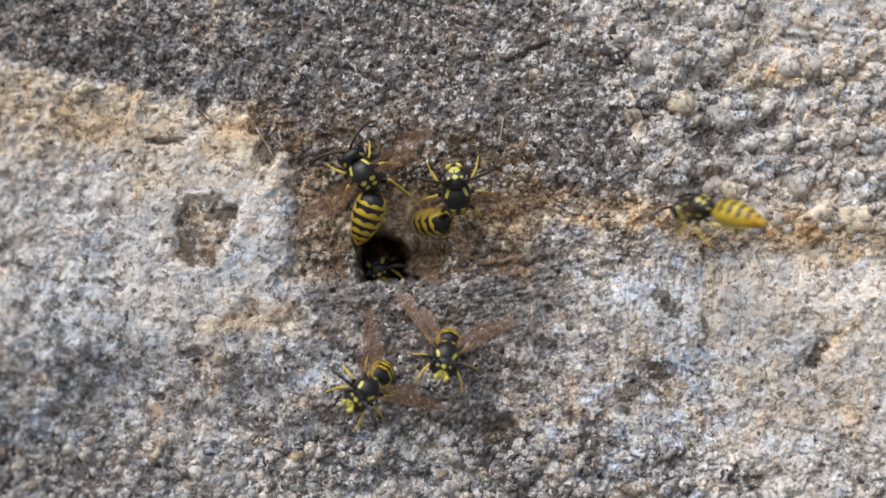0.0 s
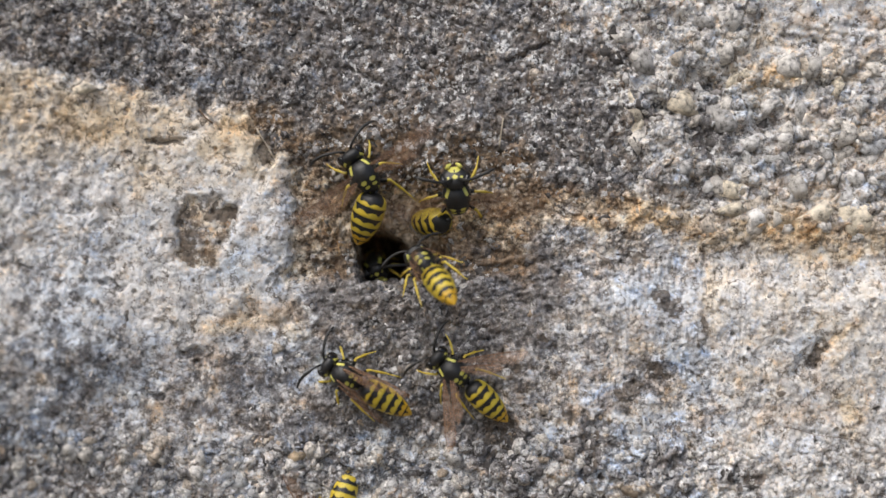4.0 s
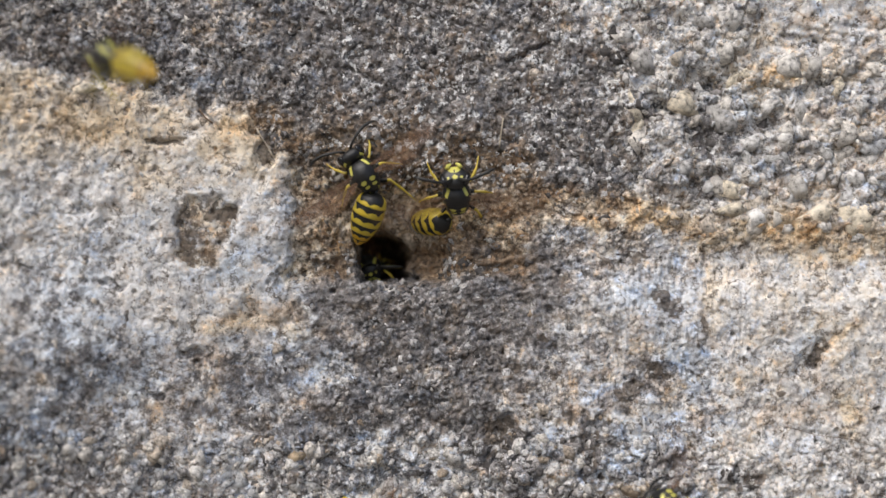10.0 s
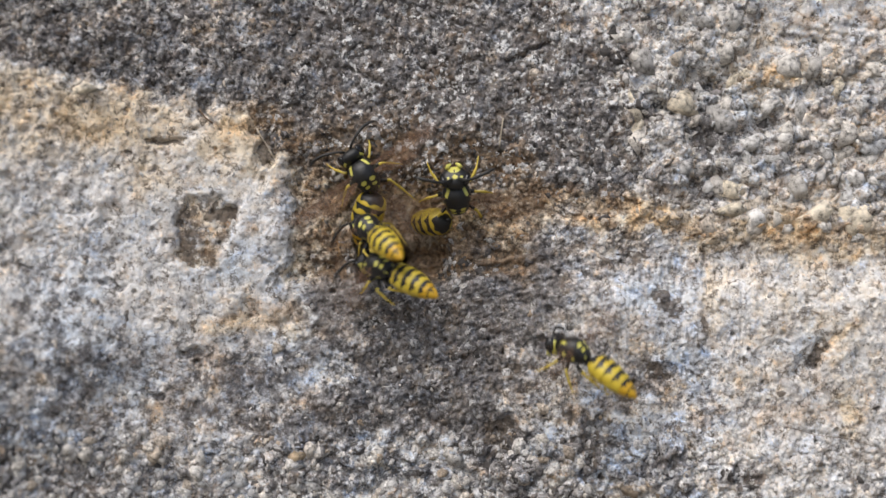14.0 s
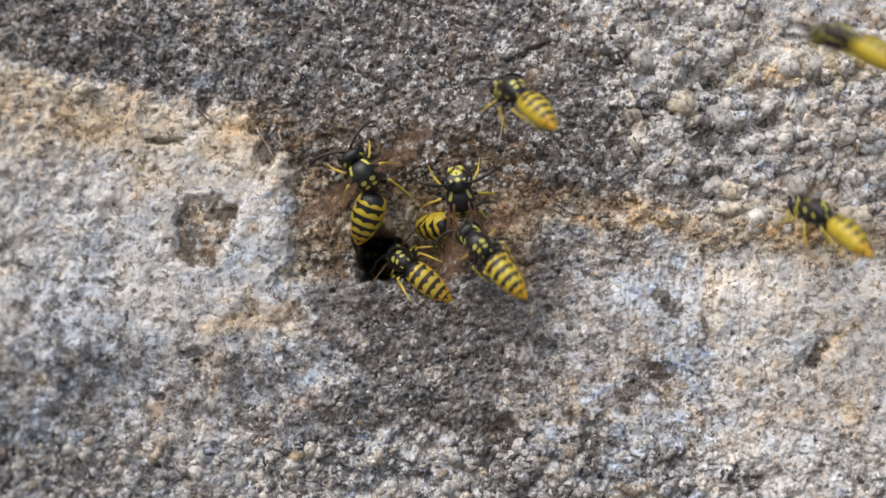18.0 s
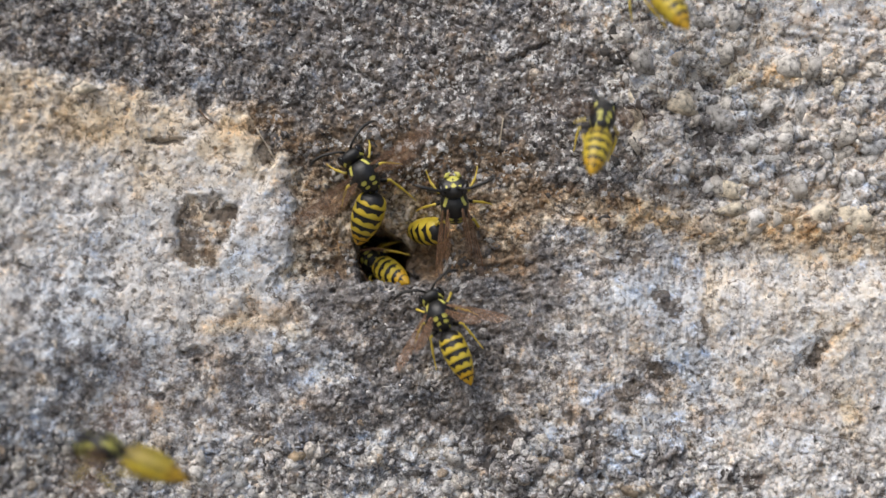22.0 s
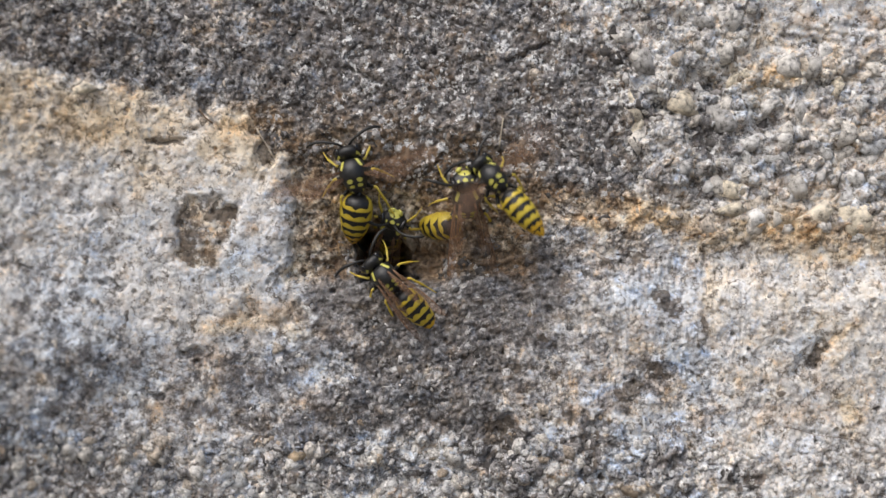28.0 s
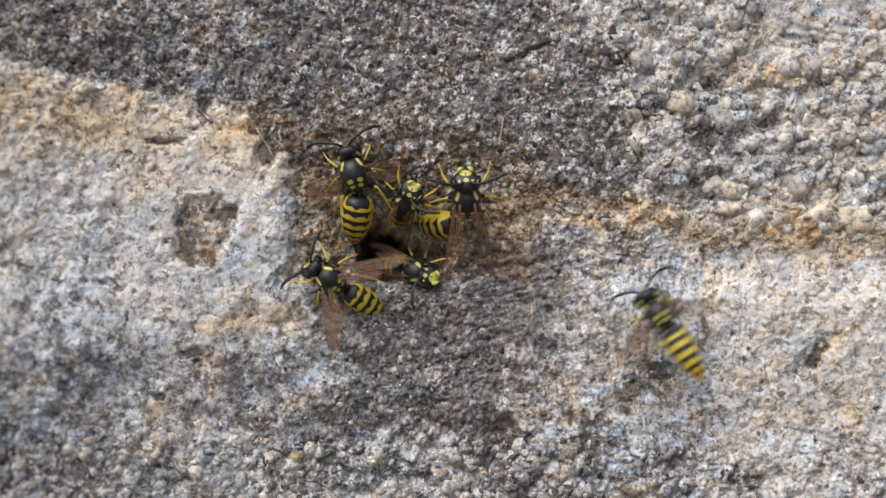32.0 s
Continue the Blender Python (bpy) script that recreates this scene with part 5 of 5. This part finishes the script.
    # comes from the right, dips away below; returns, enters the hole, and looks out of it at the end
    fly(homer, [(0, 2100, 560, 2230, 640, 160, 40), (6.2, 1680, 600, 1820, 690, 160, 40), (6.7, 1400, 620, 1560, 712, 150, 40), (7, 1325, 684, 1490, 788, 145, 40), (7.3, 1240, 676, 1378, 776, 140, 40), (7.9, 1100, 682, 1236, 786, 135, 40), (8, 1090, 684, 1234, 792, 135, 40), (8.5, 1036, 640, 1184, 742, 135, 40),
                (9, 1040, 728, 1150, 794, 135, 40), (9.4, 1060, 800, 1190, 850, 135, 40), (9.7, 1120, 838, 1256, 885, 140, 40), (10, 1150, 885, 1280, 930, 140, 40), (10.4, 1060, 900, 1190, 950, 130, 40), (10.9, 938, 838, 1075, 880, 120, 40), (11, 915, 830, 1062, 888, 115, 45), (11.5, 812, 772, 960, 850, 110, 45),
                (12, 732, 734, 888, 814, 110, 45), (12.7, 628, 706, 772, 820, 105, 40), (13, 630, 676, 774, 800, 100, 40), (13.3, 622, 622, 772, 716, 95, 35), (13.7, 618, 510, 758, 590, 80, 30), (14, 642, 462, 770, 518, 70, 20), (14.5, 768, 438, 790, 566, 60, 0), (15.3, 720, 420, 765, 550, 40, 0),
                (16.5, 716, 448, 748, 515, -20), (17, 716, 445, 744, 512, -40), (17.5, 706, 448, 756, 510, -40), (18, 700, 450, 764, 508, -40), (18.5, 708, 446, 756, 512, -40), (19, 720, 440, 738, 512, -40), (20, 704, 425, 714, 494, -52), (20.7, 694, 430, 720, 494, -52), (21, 684, 436, 724, 494, -52), (21.6, 650, 446, 724, 505, -75),
                (22, 644, 452, 712, 496, -120), (22.5, 648, 440, 690, 462, -190), (23, 655, 440, 680, 462, -280), (25.5, 680, 430, 668, 470, -270, 0, 1), (27, 690, 420, 676, 470, -120, 0, 1), (27.6, 690, 395, 672, 468, -70, 0, 1), (28, 700, 378, 684, 444, -50, 0, 1), (28.6, 708, 366, 688, 436, -36, 0, 1), (29, 712, 360, 690, 430, -30, 0, 1), (30, 716, 354, 692, 425, -26, 0, 1), (31, 724, 336, 702, 410, -14, 0, 1), (32, 732, 330, 702, 405, -6, 0, 1)])
    sway(homer, [(0, 0, 8), (14.8, 0, 8), (16.4, 0, 50), (21, 0, 48), (21.8, 0, 14), (22.5, 0, 8), (32, 0, 8)])
    nod(homer, [(0, 0), (25, 0), (26.5, 44), (32, 50)])
    beat(homer, [(0, 14.8, "fly"), (14.8, 21.6, "half"), (21.6, 32, "fold")])
    tuck(homer, [(0, 14.8, "fly"), (14.8, 21.6, "half"), (21.6, 32, "fold")])
    # up from below, off to the right; returns to the hole
    fly(follower, [(0, 980, 1060, 1060, 1180, 150, 30), (7.3, 900, 900, 980, 1010, 150, 30), (7.7, 830, 720, 910, 830, 140, 40), (7.9, 795, 670, 882, 768, 135, 40), (8, 795, 652, 890, 770, 135, 40), (8.5, 735, 710, 846, 820, 135, 35), (8.75, 860, 790, 980, 860, 140, 30), (9, 1040, 820, 1130, 890, 140, 30),
                   (9.4, 1250, 940, 1340, 1010, 140, 30), (10.4, 800, 1000, 920, 1050, 140, 30), (11.2, 560, 880, 600, 1000, 140, 20), (11.5, 535, 780, 595, 890, 140, 30), (12, 445, 626, 540, 665, 150, 50), (12.4, 430, 500, 530, 580, 145, 40), (12.7, 432, 408, 532, 506, 140, 20), (13, 452, 352, 494, 424, 130, 0), (13.3, 470, 362, 545, 420, 120, 10),
                   (13.7, 580, 380, 660, 420, 90, 10), (14, 640, 395, 705, 450, 60, 10), (14.5, 625, 440, 715, 478, 20, 0), (15.1, 650, 440, 690, 465, -110), (15.8, 660, 455, 668, 485, -240), (27.4, 670, 440, 660, 465, -240, 0, 1), (28.2, 690, 440, 660, 465, -190, 0, 1), (29.8, 700, 468, 680, 470, -180, 0, 1), (30.9, 702, 472, 674, 468, -150, 0, 1), (31.3, 724, 476, 668, 464, -80, 0, 1), (31.6, 744, 482, 666, 462, -52, 0, 1), (32, 770, 492, 668, 460, -30, 0, 1)])
    nod(follower, [(0, 0), (26, 0), (27.4, 56), (32, 60)])
    beat(follower, [(0, 14.4, "fly"), (14.4, 32, "fold")])
    tuck(follower, [(0, 14.4, "fly"), (14.4, 32, "fold")])
    # fast passes close to the camera
    fly(dasher, [(0, 1900, 300, 2080, 270, 430, 35), (0.3, 1620, 330, 1800, 300, 430, 35), (0.5, 1260, 378, 1440, 350, 430, 35), (0.7, 850, 398, 1030, 372, 430, 35), (1, 20, 495, 215, 465, 430, 35), (1.2, -420, 540, -240, 510, 430, 35), (3, -420, 900, -300, 960, 400, 20), (5.2, -90, 840, 50, 900, 380, 20),
                 (5.5, -60, 800, 70, 850, 360, 20), (6, -60, 780, 78, 815, 350, 30), (6.3, -150, 770, -20, 800, 350, 30), (6.7, -300, 560, -260, 700, 380, 0), (7.2, -200, 330, -280, 460, 400, 10), (7.6, -70, 210, -210, 300, 400, 20), (7.9, 120, 125, -35, 205, 380, 30), (8, 190, 128, 26, 222, 370, 30), (8.5, 500, 286, 345, 344, 330, 30),
                 (9, 975, 508, 808, 472, 300, 30), (9.1, 1060, 520, 900, 484, 300, 30), (9.5, 1560, 640, 1410, 590, 300, 30), (10.2, 2200, 760, 2060, 720, 300, 30), (13, 2300, 300, 2240, 420, 300, 20), (16, 2200, 150, 2290, 260, 250, 20), (17.6, 1800, 140, 1960, 190, 220, 40), (18, 1440, 58, 1605, 116, 200, 40), (18.3, 1260, -15, 1400, 30, 180, 40),
                 (18.7, 1060, 90, 1195, 80, 150, 40), (19, 978, 104, 1108, 70, 140, 40), (19.3, 990, 40, 1120, 70, 140, 30), (19.6, 1010, -20, 1120, 60, 140, 20), (20, 1160, -70, 1260, 20, 140, 20), (20.5, 1350, -240, 1440, -130, 140, 20), (24, 300, -500, 420, -420, 300, 30), (24.6, 130, -120, 240, -60, 330, 30), (25, 40, -40, 160, 18, 340, 30),
                 (25.4, -180, -60, -60, -20, 340, 30), (32, -400, -200, -280, -150, 340, 30)])
    beat(dasher, [(0, 1.4, "fly"), (1.4, 5, "half"), (5, 10.4, "fly"), (10.4, 16, "half"), (16, 20.6, "fly"), (20.6, 24, "half"), (24, 25.6, "fly"), (25.6, 32, "half")])
    tuck(dasher, [(0, 1.4, "fly"), (1.4, 5, "half"), (5, 10.4, "fly"), (10.4, 16, "half"), (16, 20.6, "fly"), (20.6, 24, "half"), (24, 25.6, "fly"), (25.6, 32, "half")])
    fly(passer, [(0, 1000, 1300, 1120, 1370, 260, 20), (4.8, 1000, 1050, 1120, 1130, 260, 20), (5.2, 760, 900, 890, 980, 250, 30), (5.5, 540, 780, 668, 864, 240, 30), (6, 180, 692, 280, 770, 220, 20), (6.3, 90, 660, 210, 740, 250, 30), (6.7, -20, 625, 110, 680, 280, 30), (7, -70, 700, 62, 735, 300, 30), (7.4, -230, 750, -90, 790, 300, 30),
                 (9, -500, 1000, -370, 1070, 300, 30), (20, 800, 1200, 950, 1240, 330, 30), (21.6, 620, 960, 790, 1000, 350, 35), (21.9, 190, 815, 380, 860, 350, 35), (22, 135, 786, 328, 840, 350, 35), (22.4, -250, 690, -70, 730, 350, 35), (32, -700, 560, -530, 600, 350, 35)])
    beat(passer, [(0, 4.6, "half"), (4.6, 7.6, "fly"), (7.6, 21.4, "half"), (21.4, 22.6, "fly"), (22.6, 32, "half")])
    tuck(passer, [(0, 4.6, "half"), (4.6, 7.6, "fly"), (7.6, 21.4, "half"), (21.4, 22.6, "fly"), (22.6, 32, "half")])


motions()
